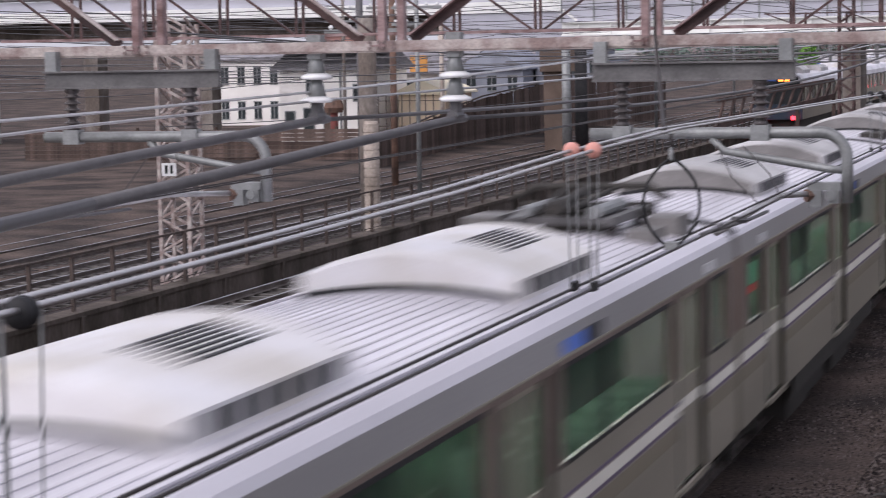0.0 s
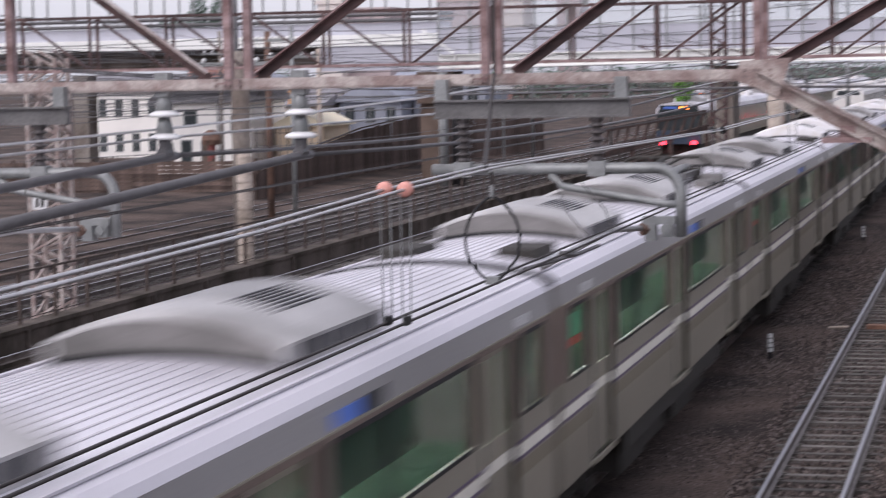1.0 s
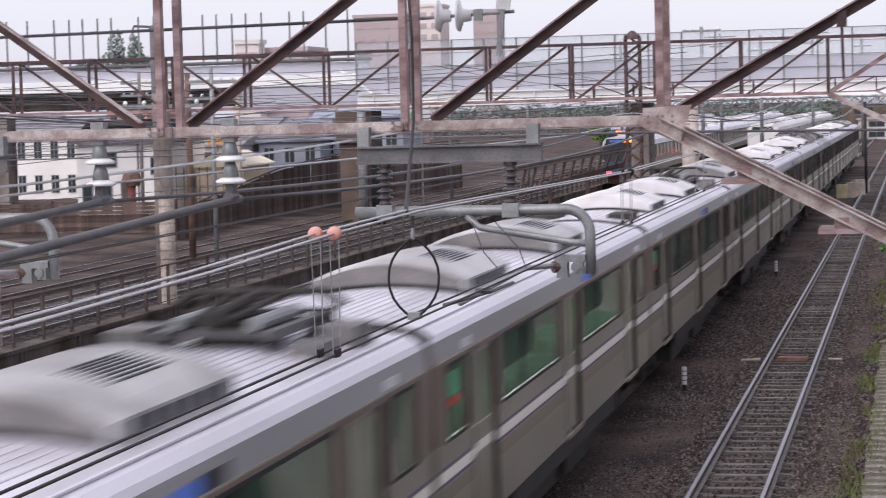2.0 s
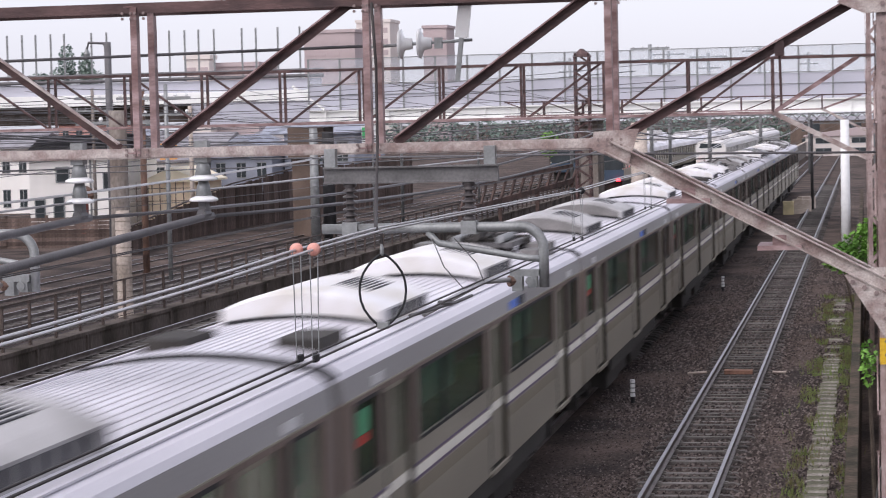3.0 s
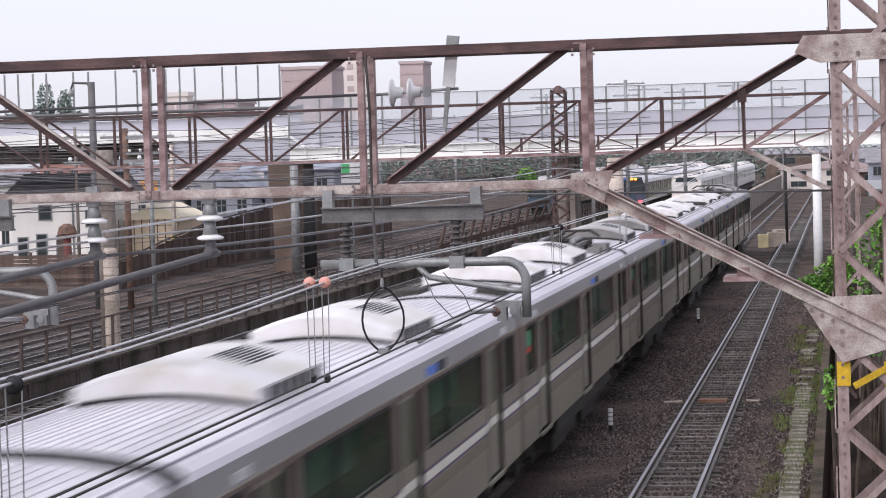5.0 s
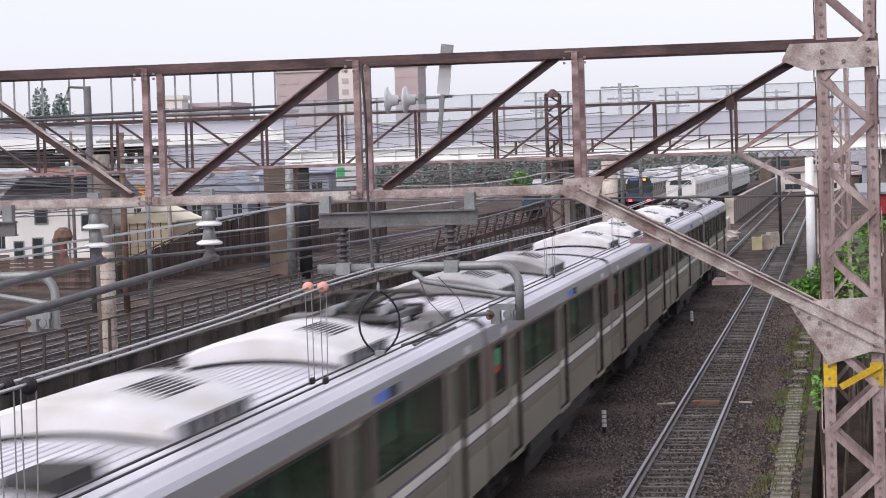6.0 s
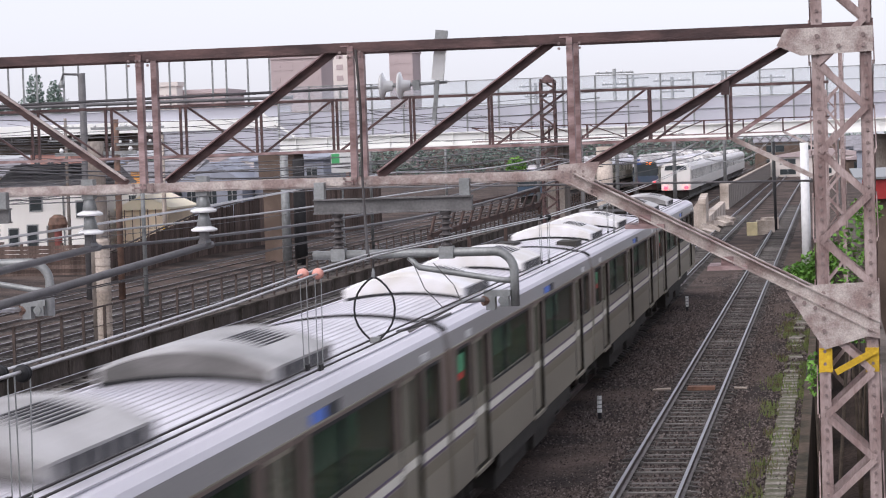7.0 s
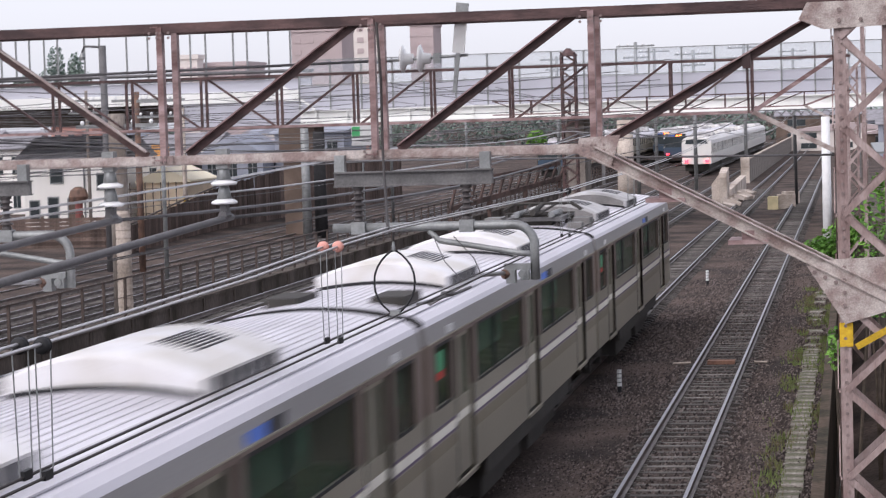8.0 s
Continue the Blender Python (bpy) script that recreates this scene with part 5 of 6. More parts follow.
# ---------------- the white road bridge ----------------
def build_bridge():
    t = thing("footbridge", "white steel girder bridge with grey panels and clear screens", "bridge", pose(0, 0, 0))
    y = 130.0
    xl, xr = -32.4, 26.0
    bm = BM()
    box(bm, xl, xr, y, y + 0.05, 6.2, 6.86)
    for z in (6.13, 6.86):
        fl = BM()
        box(fl, xl, xr, y - 0.2, y + 0.3, z, z + 0.08)
        part("flange", fl, M["bridge_white"], t)
    part("girder", bm, M["bridge_white"], t, "white painted plate girder")
    bm = BM()
    box(bm, -0.03, 0.03, y - 0.16, y, 6.2, 6.86)
    f = part("stiffener", bm, M["bridge_white"], t)
    x = xl + 1.0
    f.matrix_basis = pose(x, 0, 0)
    while x < xr:
        x += 1.9
        share(f, pose(x, 0, 0))
    bm = BM()
    box(bm, xl, xr, y + 0.31, y + 6.0, 6.78, 6.92)
    part("deck", bm, M["concrete"], t)
    bm = BM()
    box(bm, 0.04, 1.86, y - 0.02, y + 0.02, 6.97, 8.4)
    f = part("panel", bm, M["bridge_panel"], t)
    f.matrix_basis = pose(xl, 0, 0)
    bm = BM()
    box(bm, -0.05, 0.05, y - 0.06, y + 0.06, 6.94, 9.95)
    p = part("screen_post", bm, M["galv"], t)
    p.matrix_basis = pose(xl, 0, 0)
    bm = BM()
    box(bm, 0.05, 1.85, y - 0.01, y + 0.01, 8.5, 9.9)
    c = part("screen_pane", bm, M["screen"], t)
    c.matrix_basis = pose(xl, 0, 0)
    x = xl
    while x < xr - 3:
        x += 1.9
        share(f, pose(x, 0, 0))
        share(p, pose(x, 0, 0))
        share(c, pose(x, 0, 0))
    for z, r in ((8.45, 0.06), (9.93, 0.05), (9.2, 0.03), (7.8, 0.03)):
        bm = BM()
        box(bm, xl, xr, y - 0.07 - 0.004, y - 0.03, z - r / 2, z + r / 2)
        part("handrail", bm, M["galv"], t)
    # far side parapet
    bm = BM()
    box(bm, xl, xr, y + 5.9, y + 6.0, 6.3, 8.3)
    part("far_parapet", bm, M["bridge_panel"], t)
    # end stair and pier
    bm = BM()
    bar(bm, (xl - 1.0, y, 8.4), (xl + 0.9, y, 7.0), 0.08, 0.14)
    stringer = part("stair_stringer", bm, M["bridge_white"], t)
    for k in range(7):
        bm = BM()
        box(bm, xl - 0.9 + 0.14 * k, xl - 0.7 + 0.14 * k, y - 0.1, y + 2.0, 7.1 + 0.16 * (7 - k) - 0.04, 7.1 + 0.16 * (7 - k))
        part("tread", bm, M["bridge_white"], stringer)
    bm = BM()
    box(bm, -33.9, -31.7, y + 0.5, y + 3.0, 4.1, 5.95)
    part("pier_cap", bm, M["wall_brown"], t, "brown stained pier head")
    bm = BM()
    box(bm, -33.75, -32.5, y + 0.8, y + 2.6, -0.5, 4.1)
    part("pier", bm, M["wall_brown"], t, "brown stained pier")
    for x in (-16.0, 3.0):
        bm = BM()
        box(bm, x - 0.5, x + 0.5, y + 1, y + 4, -0.4, 5.98)
        part("pier", bm, M["concrete"], t)
    return t


build_bridge()


def build_left_deck():
    t = thing("viaduct_deck", "grey concrete deck with tall fence posts and pipes", "viaduct", pose(0, 0, 0))
    y = 136.0
    bm = BM()
    box(bm, -95, -33.2, y, y + 8, 7.62, 8.3)
    part("slab", bm, M["bridge_white"], t)
    # dark concrete puts the shade below the slab into the girder's colour
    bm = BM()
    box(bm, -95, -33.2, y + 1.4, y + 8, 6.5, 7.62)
    part("girder", bm, M["concrete_dark"], t, "concrete girder coloured dark for the shade under the slab")
    bm = BM()
    box(bm, -41.5, -33.2, y + 0.1, y + 0.4, 6.1, 7.62)
    part("fascia", bm, M["bridge_panel"], t, "grey fascia plate")
    bm = BM()
    box(bm, -95, -33.2, y + 0.3, y + 0.5, 8.3, 9.0)
    part("parapet", bm, M["bridge_panel"], t)
    for z in (9.15, 9.5):
        bm = BM()
        tube(bm, [(-95, y + 0.2, z), (-33.0, y + 0.2, z)], 0.11, 8)
        part("pipe", bm, M["cable"], t)
    bm = BM()
    box(bm, -0.05, 0.05, y + 0.36, y + 0.46, 8.45, 12.2)
    f = part("fence_post", bm, M["galv"], t)
    f.matrix_basis = pose(-34.5, 0, 0)
    rng = random.Random(5)
    x = -34.5
    while x > -70:
        x -= rng.choice((0.9, 1.0, 1.4, 1.8))
        share(f, pose(x, 0, 0))
    for x in (-58.0, -66.0, -74.0):
        bm = BM()
        box(bm, x - 0.5, x + 0.5, y + 1.5, y + 3, -0.4, 6.1)
        part("pier", bm, M["concrete"], t)


build_left_deck()


# ---------------- houses and other buildings ----------------
def build_house(name, label, x0, x1, y0, depth, z0, h, roof_h, wall, roofm, gable="x", rows=1, cols=3):
    t = thing(name, label, "house", pose(0, 0, 0))
    bm = BM()
    box(bm, x0, x1, y0, y0 + depth, z0, z0 + h)
    w = part("wall", bm, wall, t)
    bm = BM()
    o = 0.35
    if gable == "y":
        prism(bm, [(x0 - o, z0 + h), (x1 + o, z0 + h), (x1 + o, z0 + h + 0.12), ((x0 + x1) / 2, z0 + h + roof_h), (x0 - o, z0 + h + 0.12)], y0 - o, y0 + depth + o)
    else:
        prism(bm, [(y0 - o, z0 + h), (y0 + depth + o, z0 + h), (y0 + depth + o, z0 + h + 0.12), (y0 + depth / 2, z0 + h + roof_h), (y0 - o, z0 + h + 0.12)], x0 - o, x1 + o, "x")
    part("roof", bm, roofm, t)
    for r in range(rows):
        for c in range(cols):
            cx = x0 + (x1 - x0) * (c + 0.5) / cols
            cz = z0 + h * (r + 0.55) / rows
            ww, hh = (x1 - x0) / cols * 0.22, h / rows * 0.24
            bm = BM()
            box(bm, cx - ww, cx + ww, y0 - 0.03, y0 + 0.02, cz - hh, cz + hh)
            win = part("window", bm, M["window_dark"], t)
            bm = BM()
            for q in ((cx - ww - 0.05, cx + ww + 0.05, cz - hh - 0.06, cz - hh), (cx - ww - 0.05, cx + ww + 0.05, cz + hh, cz + hh + 0.06), (cx - 0.03, cx + 0.03, cz - hh, cz + hh)):
                box(bm, q[0], q[1], y0 - 0.06, y0 - 0.034, q[2], q[3])
            part("window_frame", bm, M["galv"], win)
    return t


def build_siding_house():
    """White house clad in overlapping level boards, with a door and windows."""
    t = thing("house", "white house clad in level siding boards with a grey tiled roof", "house", pose(-50.6, 140, -0.6))
    bm = BM()
    box(bm, -3.2, 3.2, 0, 7, 0, 4.9)
    wall = part("wall", bm, M["wall_white"], t)
    bm = BM()
    prism(bm, [(-0.05, 0), (0.0, 0), (0.0, 0.2), (-0.02, 0.2)], -3.2, 3.2, "x")
    first = part("siding_board", bm, M["wall_white"], wall)
    first.matrix_basis = pose(0, 0, 0.1)
    for k in range(1, 24):
        share(first, pose(0, 0, 0.1 + 0.2 * k))
    bm = BM()
    prism(bm, [(-0.6, 4.9), (7.6, 4.9), (7.6, 5.02), (3.5, 6.4), (-0.6, 5.02)], -3.6, 3.6, "x")
    part("roof", bm, M["tile_roof"], t)
    for x, z0, z1, w, m in ((-1.2, 0.5, 2.4, 0.32, "window_dark"), (0.25, 0.3, 2.3, 0.4, "wall_brown"), (-2.5, 1.0, 2.2, 0.3, "window_dark"), (2.3, 2.9, 3.9, 0.4, "window_dark"), (-0.9, 3.4, 4.3, 0.4, "window_dark")):
        bm = BM()
        box(bm, x - w, x + w, -0.08, 0.02, z0, z1)
        win = part("door" if m == "wall_brown" else "window", bm, M[m], t)
        bm = BM()
        for q in ((x - w - 0.07, x + w + 0.07, z1, z1 + 0.08), (x - w - 0.07, x + w + 0.07, z0 - 0.08, z0), (x - w - 0.07, x - w, z0, z1), (x + w, x + w + 0.07, z0, z1)):
            box(bm, q[0], q[1], -0.11, -0.04, q[2], q[3])
        part("frame", bm, M["galv"], win)
    bm = BM()
    tube(bm, [(1.0, -0.12, 0), (1.0, -0.12, 4.8)], 0.06, 8)
    part("rain_pipe", bm, M["galv"], t)


build_siding_house()
build_house("house", "cream gabled shed with warm beige walls", -46.7, -43.5, 143, 6, -0.6, 3.15, 1.0, M["wall_beige"], M["roof_cream"], "y", 1, 0)
build_house("house", "grey-blue gabled house with slate-blue walls", -49.0, -44.2, 165, 8, -0.6, 4.4, 1.7, M["wall_grey"], M["wall_grey"], "y", 2, 3)
build_house("house", "wide grey-blue house behind the brown pier", -44.0, -38.5, 168, 8, -0.6, 6.0, 0.7, M["wall_grey"], M["wall_grey"], "x", 2, 3)
build_house("house", "salmon rendered house among the wires", -63.6, -60.2, 172, 8, -0.6, 7.2, 0.8, M["wall_pink"], M["tile_roof"], "x", 3, 3)
build_house("house", "grey house with a dark tiled roof", -57.5, -51.5, 176, 8, -0.6, 5.0, 1.3, M["wall_white"], M["tile_roof"], "x", 2, 4)
build_house("house", "white house with a grey tiled roof", -70, -64.5, 168, 8, -0.6, 5.4, 1.2, M["wall_white"], M["tile_roof"], "x", 2, 4)
build_house("house", "pale house with orange signboard", -54.5, -49.6, 162, 6, -0.6, 4.2, 0.8, M["wall_white"], M["tile_roof"], "x", 2, 3)


def build_letter_column():
    t = thing("red_column", "dark red column with a domed brown top by the house", "post", pose(-47.2, 132, -0.6))
    bm = BM()
    lathe(bm, [(0.24, 0), (0.24, 2.4)], n=14)
    part("shaft", bm, M["dull_red"], t)
    bm = BM()
    lathe(bm, [(0.5, 2.4), (0.62, 2.7), (0.5, 3.1), (0.2, 3.3)], n=14)
    part("dome", bm, M["rust"], t, "brown dome")


build_letter_column()

rng = random.Random(77)
for k in range(46):
    y = rng.uniform(185, 430)
    x = rng.uniform(-0.44, -0.27) * y
    w = rng.uniform(5, 10)
    h = rng.uniform(3.0, 5.6)
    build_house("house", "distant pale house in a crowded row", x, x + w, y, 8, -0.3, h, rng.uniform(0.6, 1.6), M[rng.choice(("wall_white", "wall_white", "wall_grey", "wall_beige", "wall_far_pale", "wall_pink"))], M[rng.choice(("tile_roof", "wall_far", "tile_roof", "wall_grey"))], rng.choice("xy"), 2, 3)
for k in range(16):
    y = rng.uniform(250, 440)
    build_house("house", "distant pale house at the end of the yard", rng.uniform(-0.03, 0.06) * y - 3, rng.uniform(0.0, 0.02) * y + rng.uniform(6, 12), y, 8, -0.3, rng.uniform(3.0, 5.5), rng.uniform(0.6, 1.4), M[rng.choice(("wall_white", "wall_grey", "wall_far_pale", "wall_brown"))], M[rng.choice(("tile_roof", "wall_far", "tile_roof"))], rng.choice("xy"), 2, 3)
t = thing("tarpaulin", "blue tarpaulin draped over a roof edge", "tarpaulin", pose(-61.4, 171.4, 4.75))
bm = BM()
box(bm, -1.5, 1.5, -0.4, 0.4, -0.25, 0.25)
bmesh.ops.bevel(bm, geom=bm.edges[:], offset=0.12, segments=2)
part("sheet", bm, M["tarp_blue"], t)
t = thing("signboard", "orange roof signboard on a pale house", "sign", pose(-50.7, 160, 4.4))
bm = BM()
box(bm, -0.65, 0.65, -0.1, 0.1, -0.6, 0.6)
part("board", bm, M["orange"], t)
bm = BM()
tube(bm, [(0, 0.16, -5.0), (0, 0.16, -0.2)], 0.07, 8)
part("stem", bm, M["galv"], t)
t = thing("signboard", "white and green hanging signboard under the bridge", "sign", pose(-33.1, 150.0, 5.25))
bm = BM()
box(bm, -0.7, 0.7, -0.08, 0.08, -0.7, 0.7)
b = part("board", bm, M["label_white"], t)
bm = BM()
box(bm, -0.66, -0.1, -0.1, -0.084, -0.1, 0.6)
part("green_panel", bm, M["green"], b)
bm = BM()
tube(bm, [(0, 0.12, -5.9), (0, 0.12, 0)], 0.07, 8)
part("stem", bm, M["galv"], t)


def build_block(label, x0, x1, y0, depth, h, wall, rows, cols):
    t = thing("apartment_building", label, "building", pose(0, 0, 0))
    bm = BM()
    box(bm, x0, x1, y0, y0 + depth, 0, h)
    w = part("wall", bm, wall, t)
    bm = BM()
    box(bm, x0 - 0.3, x1 + 0.3, y0 - 0.3, y0 + depth + 0.3, h, h + 0.8)
    part("roof_edge", bm, wall, t)
    for r in range(rows):
        for c in range(cols):
            cx = x0 + (x1 - x0) * (c + 0.5) / cols
            cz = h - 2.2 - 3.0 * r
            bm = BM()
            box(bm, cx - 0.9, cx + 0.9, y0 - 0.12, y0 + 0.1, cz - 0.7, cz + 0.7)
            part("window", bm, M["wall_far"], t)


build_block("beige apartment block on the skyline, paled for haze", -136.6, -127.2, 600, 12, 33.7, M["wall_far_pale"], 3, 3)
build_block("brown apartment block on the skyline, paled for haze", -120.0, -113.4, 610, 12, 32.1, M["wall_far"], 3, 3)
build_block("broad grey-brown building, paled for haze", -141.3, -128.0, 560, 14, 29.6, M["wall_far"], 3, 4)
build_block("low pink-grey building, paled for haze", -121.5, -109.8, 400, 14, 17.2, M["wall_far"], 2, 5)
build_block("low pale annex building, paled for haze", -122.0, -117.5, 395, 4, 18.6, M["wall_far_pale"], 2, 2)


# ---------------- poles and masts ----------------
def build_pole(x, y, h, r, material, label, bands=False, arms=()):
    t = thing("utility_pole", label, "pole", pose(x, y, -0.5))
    bm = BM()
    lathe(bm, [(r * 1.15, 0), (r, h)], n=14)
    p = part("shaft", bm, material, t, smooth=True)
    if bands:
        for k in range(12):
            bm = BM()
            z = 0.6 + 0.28 * k
            tube(bm, [(0, 0, z), (0, 0, z + 0.24)], r * 1.18, 14)
            part("sleeve", bm, M["concrete_pale"], p, "pale sleeve")
    for z, w in arms:
        bm = BM()
        box(bm, -w, w, -0.06, 0.06, z - 0.06, z + 0.06)
        a = part("crossarm", bm, M["galv"], p)
        for s in (-0.85, -0.4, 0.4, 0.85):
            bm = BM()
            lathe(bm, [(0.05, z + 0.06), (0.08, z + 0.12), (0.04, z + 0.2)], (s * w, 0, 0), 8)
            part("pin_insulator", bm, M["porcelain"], a)
    return t


build_pole(-23.55, 70, 4.0, 0.21, M["concrete_pale"], "pale banded pole beside the fence", True)
build_pole(-23.9, 70.8, 7.2, 0.28, M["concrete"], "stout grey column behind the fence", False, ((6.8, 1.4),))
slim = build_pole(-41.55, 136, 8.0, 0.13, M["concrete_pale"], "slim pale pole with a yellow painted band")
bm = BM()
tube(bm, [(0, 0, 1.2), (0, 0, 2.2)], 0.15, 12)
part("band", bm, M["yellow"], slim, "worn yellow band")
build_pole(-32.75, 100, 8.4, 0.14, M["rust"], "rusty steel pole in the side yard", False, ((8.0, 1.2),))
build_pole(-31.2, 126, 6.4, 0.24, M["galv"], "grey column beside the brown pier")
build_pole(-30.6, 127, 6.2, 0.34, M["bellows"], "dark steel column beside the brown pier")
build_pole(-34.3, 100, 10.6, 0.16, M["cable"], "dark steel column with a lamp arm")
build_pole(-1.05, 92, 6.3, 0.17, M["label_white"], "white concrete pole beside the near track")
build_pole(-12.8, 128, 6.3, 0.45, M["concrete_pale"], "pale round column between the tracks")
for k, (x, y, h) in enumerate(((-30, 95, 8.5), (-44, 125, 9), (-29, 140, 9), (-50, 150, 10), (-20, 160, 9), (-24, 190, 9), (-31, 180, 10))):
    build_pole(x, y, h, 0.09, M["concrete"] if k % 2 else M["galv"], "utility pole with crossarms in the yard", False, ((h - 0.6, 1.1), (h - 1.3, 1.1)))
for k, (x, y, h) in enumerate(((-16.5, 175, 12.2), (-12.5, 182, 11.6), (-9.5, 205, 12.6), (-18.5, 215, 12.8), (-6.0, 240, 13.0), (-26.0, 200, 12.0))):
    build_pole(x, y, h, 0.14, M["galv"], "distant catenary mast rising behind the bridge", False, ((h - 0.3, 1.5), (h - 1.2, 1.0)))
bm = BM()
tube(bm, [(0, 0, 10.2), (-0.2, 0, 10.55), (-0.9, 0, 10.6), (-1.0, 0, 10.3)], 0.06, 8)
t = thing("lamp_arm", "curved lamp arm with a small floodlight", "lamp", pose(-34.3, 100, -0.5))
part("arm", bm, M["cable"], t)
bm = BM()
lathe(bm, [(0.06, 10.3), (0.16, 10.1), (0.14, 9.95)], (-1.0, 0, 0), 10)
part("lamp_head", bm, M["galv"], t)


def build_mast(x, y, w, h, label, panel, mname):
    t = thing("lattice_mast", label, "mast", pose(x, y, -0.5))
    for sx in (-1, 1):
        for sy in (-1, 1):
            bm = BM()
            bar(bm, (sx * w, sy * w, 0), (sx * w, sy * w, h), 0.1, 0.1)
            part("leg", bm, M[mname], t)
    z, k = 0.0, 0
    while z < h - panel * 0.5:
        for s in (-1, 1):
            bm = BM()
            a = w if k % 2 else -w
            bar(bm, (a, s * w, z), (-a, s * w, z + panel), 0.06, 0.06)
            part("lacing", bm, M[mname], t)
            bm = BM()
            bar(bm, (s * w, a, z), (s * w, -a, z + panel), 0.06, 0.06)
            part("lacing", bm, M[mname], t)
        z += panel
        k += 1
    return t


m1 = build_mast(-25.6, 60, 0.42, 7.0, "pinkish weathered lattice steel mast with a small plate", 0.45, "steel_light")
bm = BM()
box(bm, -0.3, 0.12, -0.55, -0.52, 2.95, 3.3)
pl = part("number_plate", bm, M["label_white"], m1, "white plate with dark bars")
bm = BM()
box(bm, -0.2, -0.12, -0.56, -0.551, 3.02, 3.24)
box(bm, -0.05, 0.03, -0.56, -0.551, 3.02, 3.24)
part("bar_mark", bm, M["black"], pl)
build_mast(-14.7, 118, 0.36, 9.8, "dark lattice signal tower in front of the bridge", 0.5, "steel_dark")
t = thing("tower_cap", "small dark cap roof of the lattice tower", "cap", pose(-14.7, 118, 9.3))
bm = BM()
lathe(bm, [(0.5, 0), (0.42, 0.15), (0.1, 0.42)], n=8)
part("cap", bm, M["steel_dark"], t)


def build_ramp():
    t = thing("steel_trestle", "rusty brown steel trestle with slanted braces", "trestle", pose(0, 0, 0))
    bm = BM()
    bar(bm, (-19.5, 108, 1.75), (-15.6, 120, 2.8), 0.15, 0.25)
    bar(bm, (-19.5, 108, 2.95), (-15.6, 120, 3.6), 0.12, 0.2)
    part("stringer", bm, M["rust_dark"], t)
    for k in range(13):
        f = k / 12
        bm = BM()
        x, y = -19.5 + 3.9 * f, 108 + 12 * f
        bar(bm, (x, y, 1.75 + 1.05 * f), (x + 0.25, y + 0.6, 2.98 + 0.65 * f), 0.1, 0.12)
        part("brace", bm, M["rust_dark"], t)
    for k in range(4):
        bm = BM()
        f = k / 3
        bar(bm, (-19.5 + 3.9 * f, 108 + 12 * f, -0.5), (-19.5 + 3.9 * f, 108 + 12 * f, 1.75 + 1.05 * f), 0.18, 0.18)
        part("leg", bm, M["rust_dark"], t)


build_ramp()


def build_lattice_beam():
    """Low lattice beam across the tracks beyond the bridge, on two slim legs."""
    g = thing("lattice_beam", "grey lattice beam spanning the tracks beyond the bridge", "gantry", pose(0, 200, 0))
    for z in (5.2, 6.05):
        bm = BM()
        bar(bm, (-22.0, 0, z), (0.6, 0, z), 0.12, 0.1)
        part("chord", bm, M["beam_grey"], g)
    for k in range(26):
        for a, b in ((5.2, 6.05), (6.05, 5.2)):
            bm = BM()
            bar(bm, (-22.0 + 0.86 * k, 0, a), (-21.14 + 0.86 * k, 0, b), 0.07, 0.07)
            part("lacing", bm, M["beam_grey"], g)
    for x in (-22.0, 0.6):
        bm = BM()
        bar(bm, (x, 0, -0.4), (x, 0, 6.1), 0.3, 0.3)
        part("leg", bm, M["beam_grey"], g)
    build_pole(-3.7, 150, 6.2, 0.09, M["bellows"], "dark slim post beside the tracks")


build_lattice_beam()


# ---------------- yard wires: many thin lines ----------------
rng = random.Random(11)
for k in range(64):
    x = rng.uniform(-48, -14)
    z = rng.uniform(4.6, 7.8)
    ya, yb = rng.choice(((36, 95), (60, 125), (90, 150), (110, 200)))
    dx = rng.uniform(-4, 4)
    if ya == 36 and x < -31:
        ya, yb = 60, 125
    if k in (24, 33, 34, 48, 49, 57, 58):
        continue
    wire("yard_wire", sag((x, ya, z), (x + dx, yb, z + rng.uniform(-0.4, 0.4)), rng.uniform(0.2, 0.8), 8), rng.choice((0.008, 0.012, 0.016)), M["cable"] if rng.random() < 0.85 else M["wire_bright"], "thin overhead wire in the yard", n=5)
for k in range(18):
    y = rng.uniform(75, 150)
    z = rng.uniform(5.0, 8.0)
    wire("yard_wire", sag((-60, y, z), (-8, y + rng.uniform(-10, 10), z + rng.uniform(-0.8, 0.8)), rng.uniform(0.2, 0.9), 10), rng.choice((0.015, 0.02)), M["cable"], "thin overhead wire across the yard", n=5)


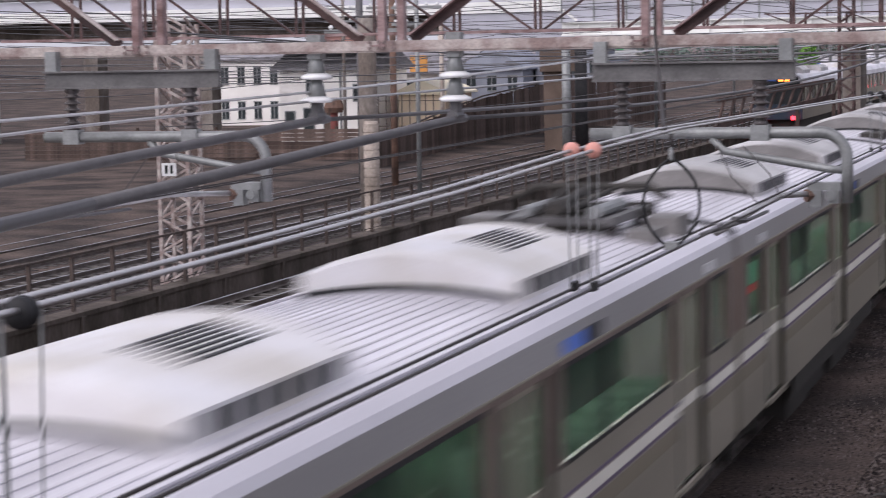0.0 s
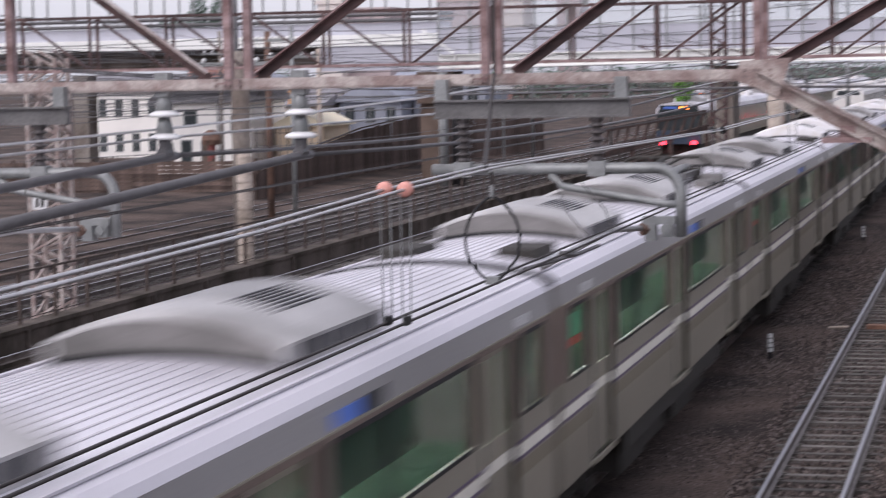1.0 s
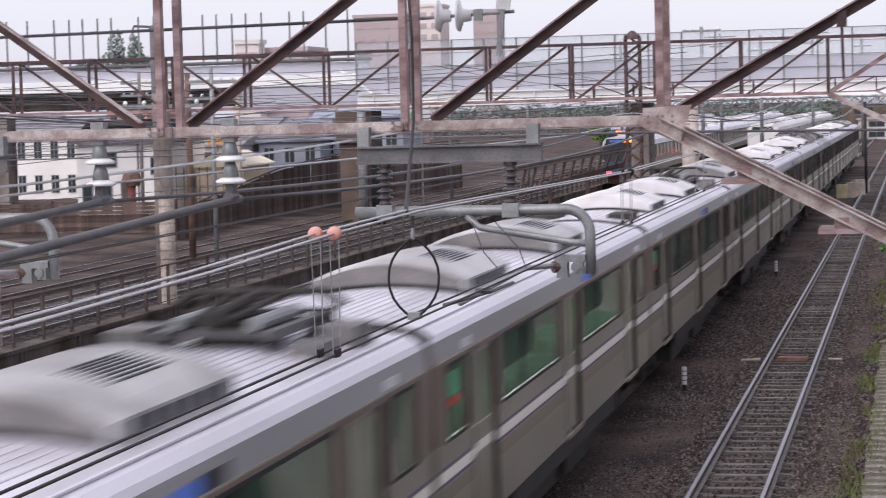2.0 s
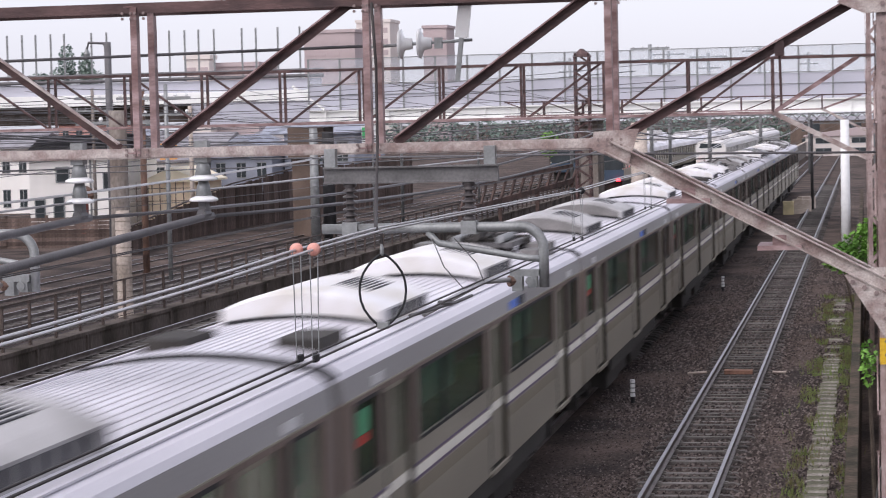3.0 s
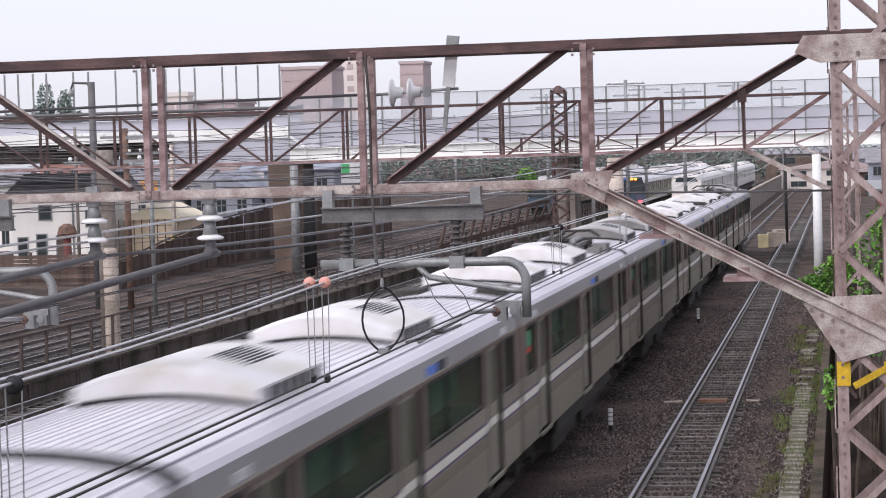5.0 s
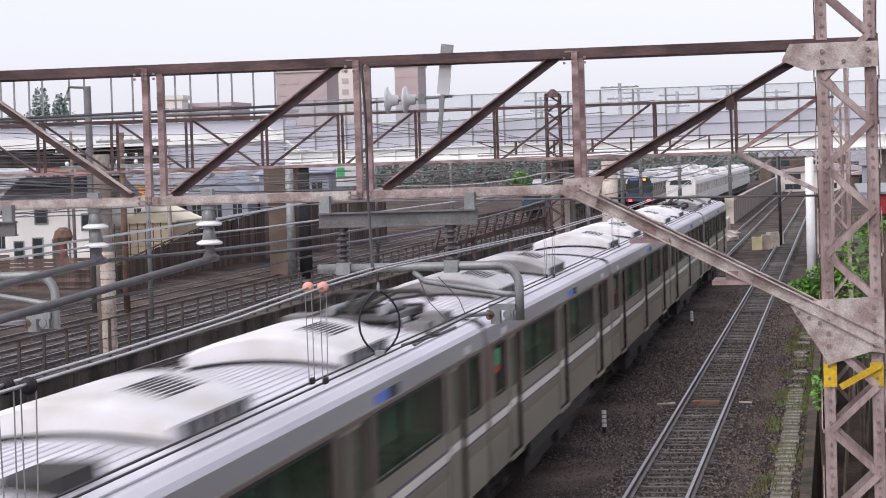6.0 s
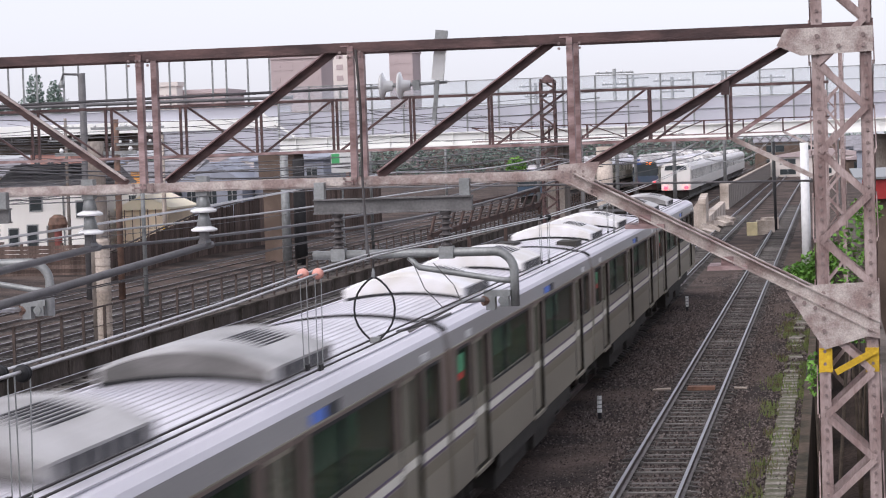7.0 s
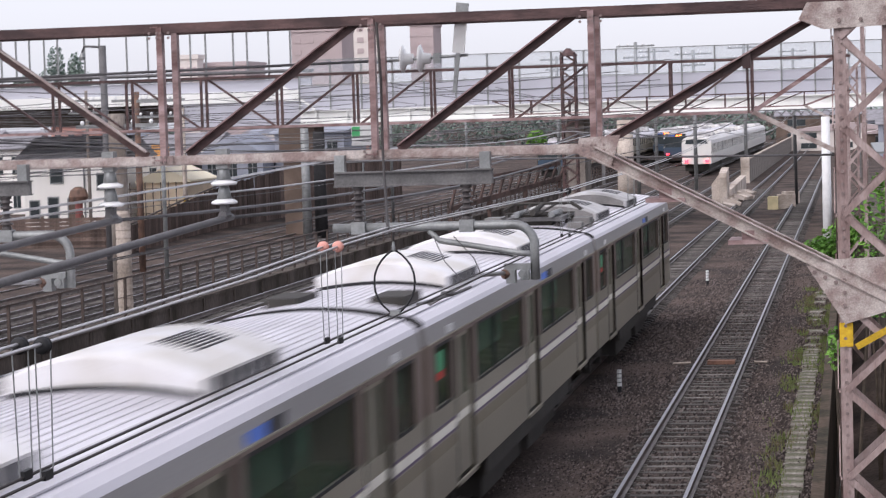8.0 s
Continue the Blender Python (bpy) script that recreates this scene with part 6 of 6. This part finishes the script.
# ---------------- plants ----------------
def leaf_mass(name, label, category, blobs, n, size, material, seed):
    """Many small folded leaves scattered round stems."""
    rng = random.Random(seed)
    t = thing(name, label, category, pose(0, 0, 0))
    bm = BM()
    for _ in range(n):
        c, r = rng.choice(blobs)
        while True:
            d = Vector((rng.uniform(-1, 1), rng.uniform(-1, 1), rng.uniform(-1, 1)))
            if 0.25 < d.length < 1:
                break
        p = Vector(c) + Vector((d.x * r[0], d.y * r[1], d.z * r[2]))
        s = size * rng.uniform(0.6, 1.4)
        q = Euler((rng.uniform(-1, 1), rng.uniform(-1, 1), rng.uniform(0, 6.3))).to_matrix()
        v = [bm.verts.new(p + q @ Vector(k) * s) for k in ((-0.5, 0, 0), (0, -0.35, 0.12), (0.6, 0, 0), (0, 0.35, 0.12))]
        bm.faces.new(v[:3])
        bm.faces.new((v[0], v[2], v[3]))
    tagged(part("foliage", bm, material, t), kind="stuff")
    bm = BM()
    for c, r in blobs:
        b = Vector((blobs[0][0][0], blobs[0][0][1], -0.4))
        tube(bm, [b, b.lerp(Vector(c), 0.5) + Vector((0.05, 0, 0.1)), Vector(c)], 0.025, 6)
    tagged(part("stem", bm, M["bark"], t), kind="stuff")
    return t


leaf_mass("ivy_bush", "bright green climbing bush on the white pole", "bush", [((-0.45, 60, 2.5), (0.6, 0.6, 0.55)), ((-0.9, 60, 2.35), (0.5, 0.6, 0.4)), ((-0.15, 60, 2.9), (0.4, 0.5, 0.5))], 1500, 0.12, M["leaf"], 1)
leaf_mass("ivy_bush", "green shrub behind the lattice column", "bush", [((0.35, 38, 4.2), (0.4, 0.5, 0.5)), ((0.2, 38, 3.4), (0.35, 0.4, 0.4)), ((0.55, 38, 4.8), (0.3, 0.5, 0.3))], 600, 0.09, M["leaf"], 2)
leaf_mass("ivy_bush", "small green shrub at the column foot", "bush", [((-0.25, 27, 3.3), (0.1, 0.3, 0.28)), ((0.15, 27, 3.75), (0.3, 0.3, 0.1))], 330, 0.055, M["leaf"], 3)
leaf_mass("far_tree", "grey-green tree on the skyline, paled for haze", "tree", [((-109.8, 300, 15.6), (1.2, 1.6, 2.6)), ((-110.2, 300, 13.6), (2.2, 1.8, 1.6)), ((-107.0, 300, 15.0), (1.0, 1.6, 2.2)), ((-106.4, 300, 13.4), (2.0, 1.8, 1.4)), ((-114, 300, 13), (2.2, 1.5, 1.3))], 2400, 0.4, M["haze_leaf"], 4)
leaf_mass("far_bush", "green tree beside the tracks beyond the bridge", "tree", [((-21.0, 150, 4.4), (0.7, 0.7, 0.9))], 300, 0.25, M["leaf"], 5)


rng = random.Random(9)
leaf_mass("tree_row", "grey-green row of trees beyond the yard, paled for haze", "trees", [((-165 + 6.5 * k, 470 + rng.uniform(-8, 8), 3.2), (4.6, 4.0, rng.uniform(3.2, 5.2))) for k in range(37)], 15000, 0.75, M["haze_leaf"], 6)


def build_weeds():
    rng = random.Random(21)
    bm = BM()
    for _ in range(15000):
        y = rng.uniform(24, 80)
        x = rng.choice((rng.gauss(-1.5, 0.12), rng.gauss(-1.48, 0.2), rng.gauss(-0.76, 0.1), rng.gauss(-0.78, 0.1), rng.gauss(-1.1, 0.25)))
        if noise.noise((x * 1.5, y * 0.45, 3)) < -0.02:
            continue
        h = rng.uniform(0.05, 0.26)
        a = rng.uniform(0, 6.3)
        dx, dy = math.cos(a) * 0.02, math.sin(a) * 0.02
        tip = (x + rng.uniform(-0.08, 0.08), y + rng.uniform(-0.08, 0.08), -0.32 + h)
        bm.faces.new((bm.verts.new((x - dx, y - dy, -0.34)), bm.verts.new((x + dx, y + dy, -0.34)), bm.verts.new(tip)))
    tagged(finish("weeds", bm, M["grass"]), "thin green and dry weeds along the cable trough", "weeds", kind="stuff")


build_weeds()


def build_right_side():
    w = thing("side_wall", "dark stained retaining wall beside the near track", "wall", pose(0, 0, 0), kind="structure")
    bm = BM()
    box(bm, -0.55, -0.4, 22.5, 130, -0.5, 1.75)
    part("wall_body", bm, M["rust_wall"], w)
    bm = BM()
    box(bm, 0.6, 0.9, 10, 130, -0.5, 2.5)
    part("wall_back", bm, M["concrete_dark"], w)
    h = thing("shed", "dark shed with a red roof edge behind the column", "shed", pose(0, 0, 0))
    bm = BM()
    box(bm, 1.0, 8.0, 60, 74, -0.3, 4.4)
    part("wall", bm, M["wall_brown"], h)
    bm = BM()
    box(bm, 1.0, 8.3, 59.6, 74.4, 4.4, 4.9)
    part("roof", bm, M["red"], h)
    bm = BM()
    box(bm, 0.6, 8.3, 59.5, 74.4, 4.92, 4.98)
    part("roof_trim", bm, M["galv"], h)
    rb = thing("red_guard", "red painted steel guard post beside the column", "post", pose(0.68, 35, -0.3))
    bm = BM()
    box(bm, -0.12, 0.14, -0.1, 0.1, 0, 1.7)
    part("post", bm, M["red"], rb)
    c = thing("down_pipe", "thin leaning steel stay rod beside the column", "rod", pose(0, 0, 0))
    bm = BM()
    tube(bm, [(-0.45, 30, -0.3), (-0.12, 26, 2.3)], 0.025, 8)
    part("rod", bm, M["galv"], c)


build_right_side()


# ballast stones near the visible track
def build_stones():
    rng = random.Random(31)
    verts, faces = [], []
    base = [(-1, 0, 0), (1, 0, 0), (0, -1, 0), (0, 1, 0), (0, 0, 0.9)]
    tri = [(0, 2, 4), (2, 1, 4), (1, 3, 4), (3, 0, 4)]
    for _ in range(80000):
        y = 30 + 75 * rng.random() ** 1.6
        x = rng.uniform(-6.3, -0.7)
        s = rng.uniform(0.02, 0.045)
        a = rng.uniform(0, 6.3)
        ca, sa = math.cos(a), math.sin(a)
        z = -0.25
        if abs(x - X2) < 1.15:
            z = -0.19 if abs(abs(x - X2) - 0.567) > 0.16 else -0.215
            if (y - 24) % 0.61 < 0.13 or (y - 24) % 0.61 > 0.48:
                if abs(x - X2) < 0.76:
                    continue
        o = len(verts)
        for bx, by, bz in base:
            bx *= rng.uniform(0.6, 1.3)
            by *= rng.uniform(0.6, 1.3)
            verts.append((x + (bx * ca - by * sa) * s, y + (bx * sa + by * ca) * s, z + bz * s * rng.uniform(0.6, 1.4)))
        faces += [(o + i, o + j, o + k) for i, j, k in tri]
    me = bpy.data.meshes.new("ballast_stones")
    me.from_pydata(verts, [], faces)
    me.materials.append(M["stone"])
    tagged(new("ballast_stones", me), "loose brown-grey ballast stones round the near track", "ballast", kind="stuff")


build_stones()


# ---------------- what moves ----------------
def motions():
    times = [0.5 * k for k in range(17)]
    for k, c in enumerate(cars):
        walk(c, [(t, pose(X1, 251.35 - 22.2 * t - 0.08 * t * t - 20.0 * (k + 1), 0)) for t in times])
    away = ((0.0, 136.0), (1.0, 147.0), (2.0, 161.0), (3.0, 182.0), (4.0, 205.0), (5.0, 224.0), (6.0, 241.0), (7.0, 256.0), (8.0, 270.0))
    walk(leaving_train, [(t, pose(X4, y, 0)) for t, y in away])
    walk(white_train, [(t, pose(X3, 220.0, 0)) for t in (0.0, 8.0)])


motions()
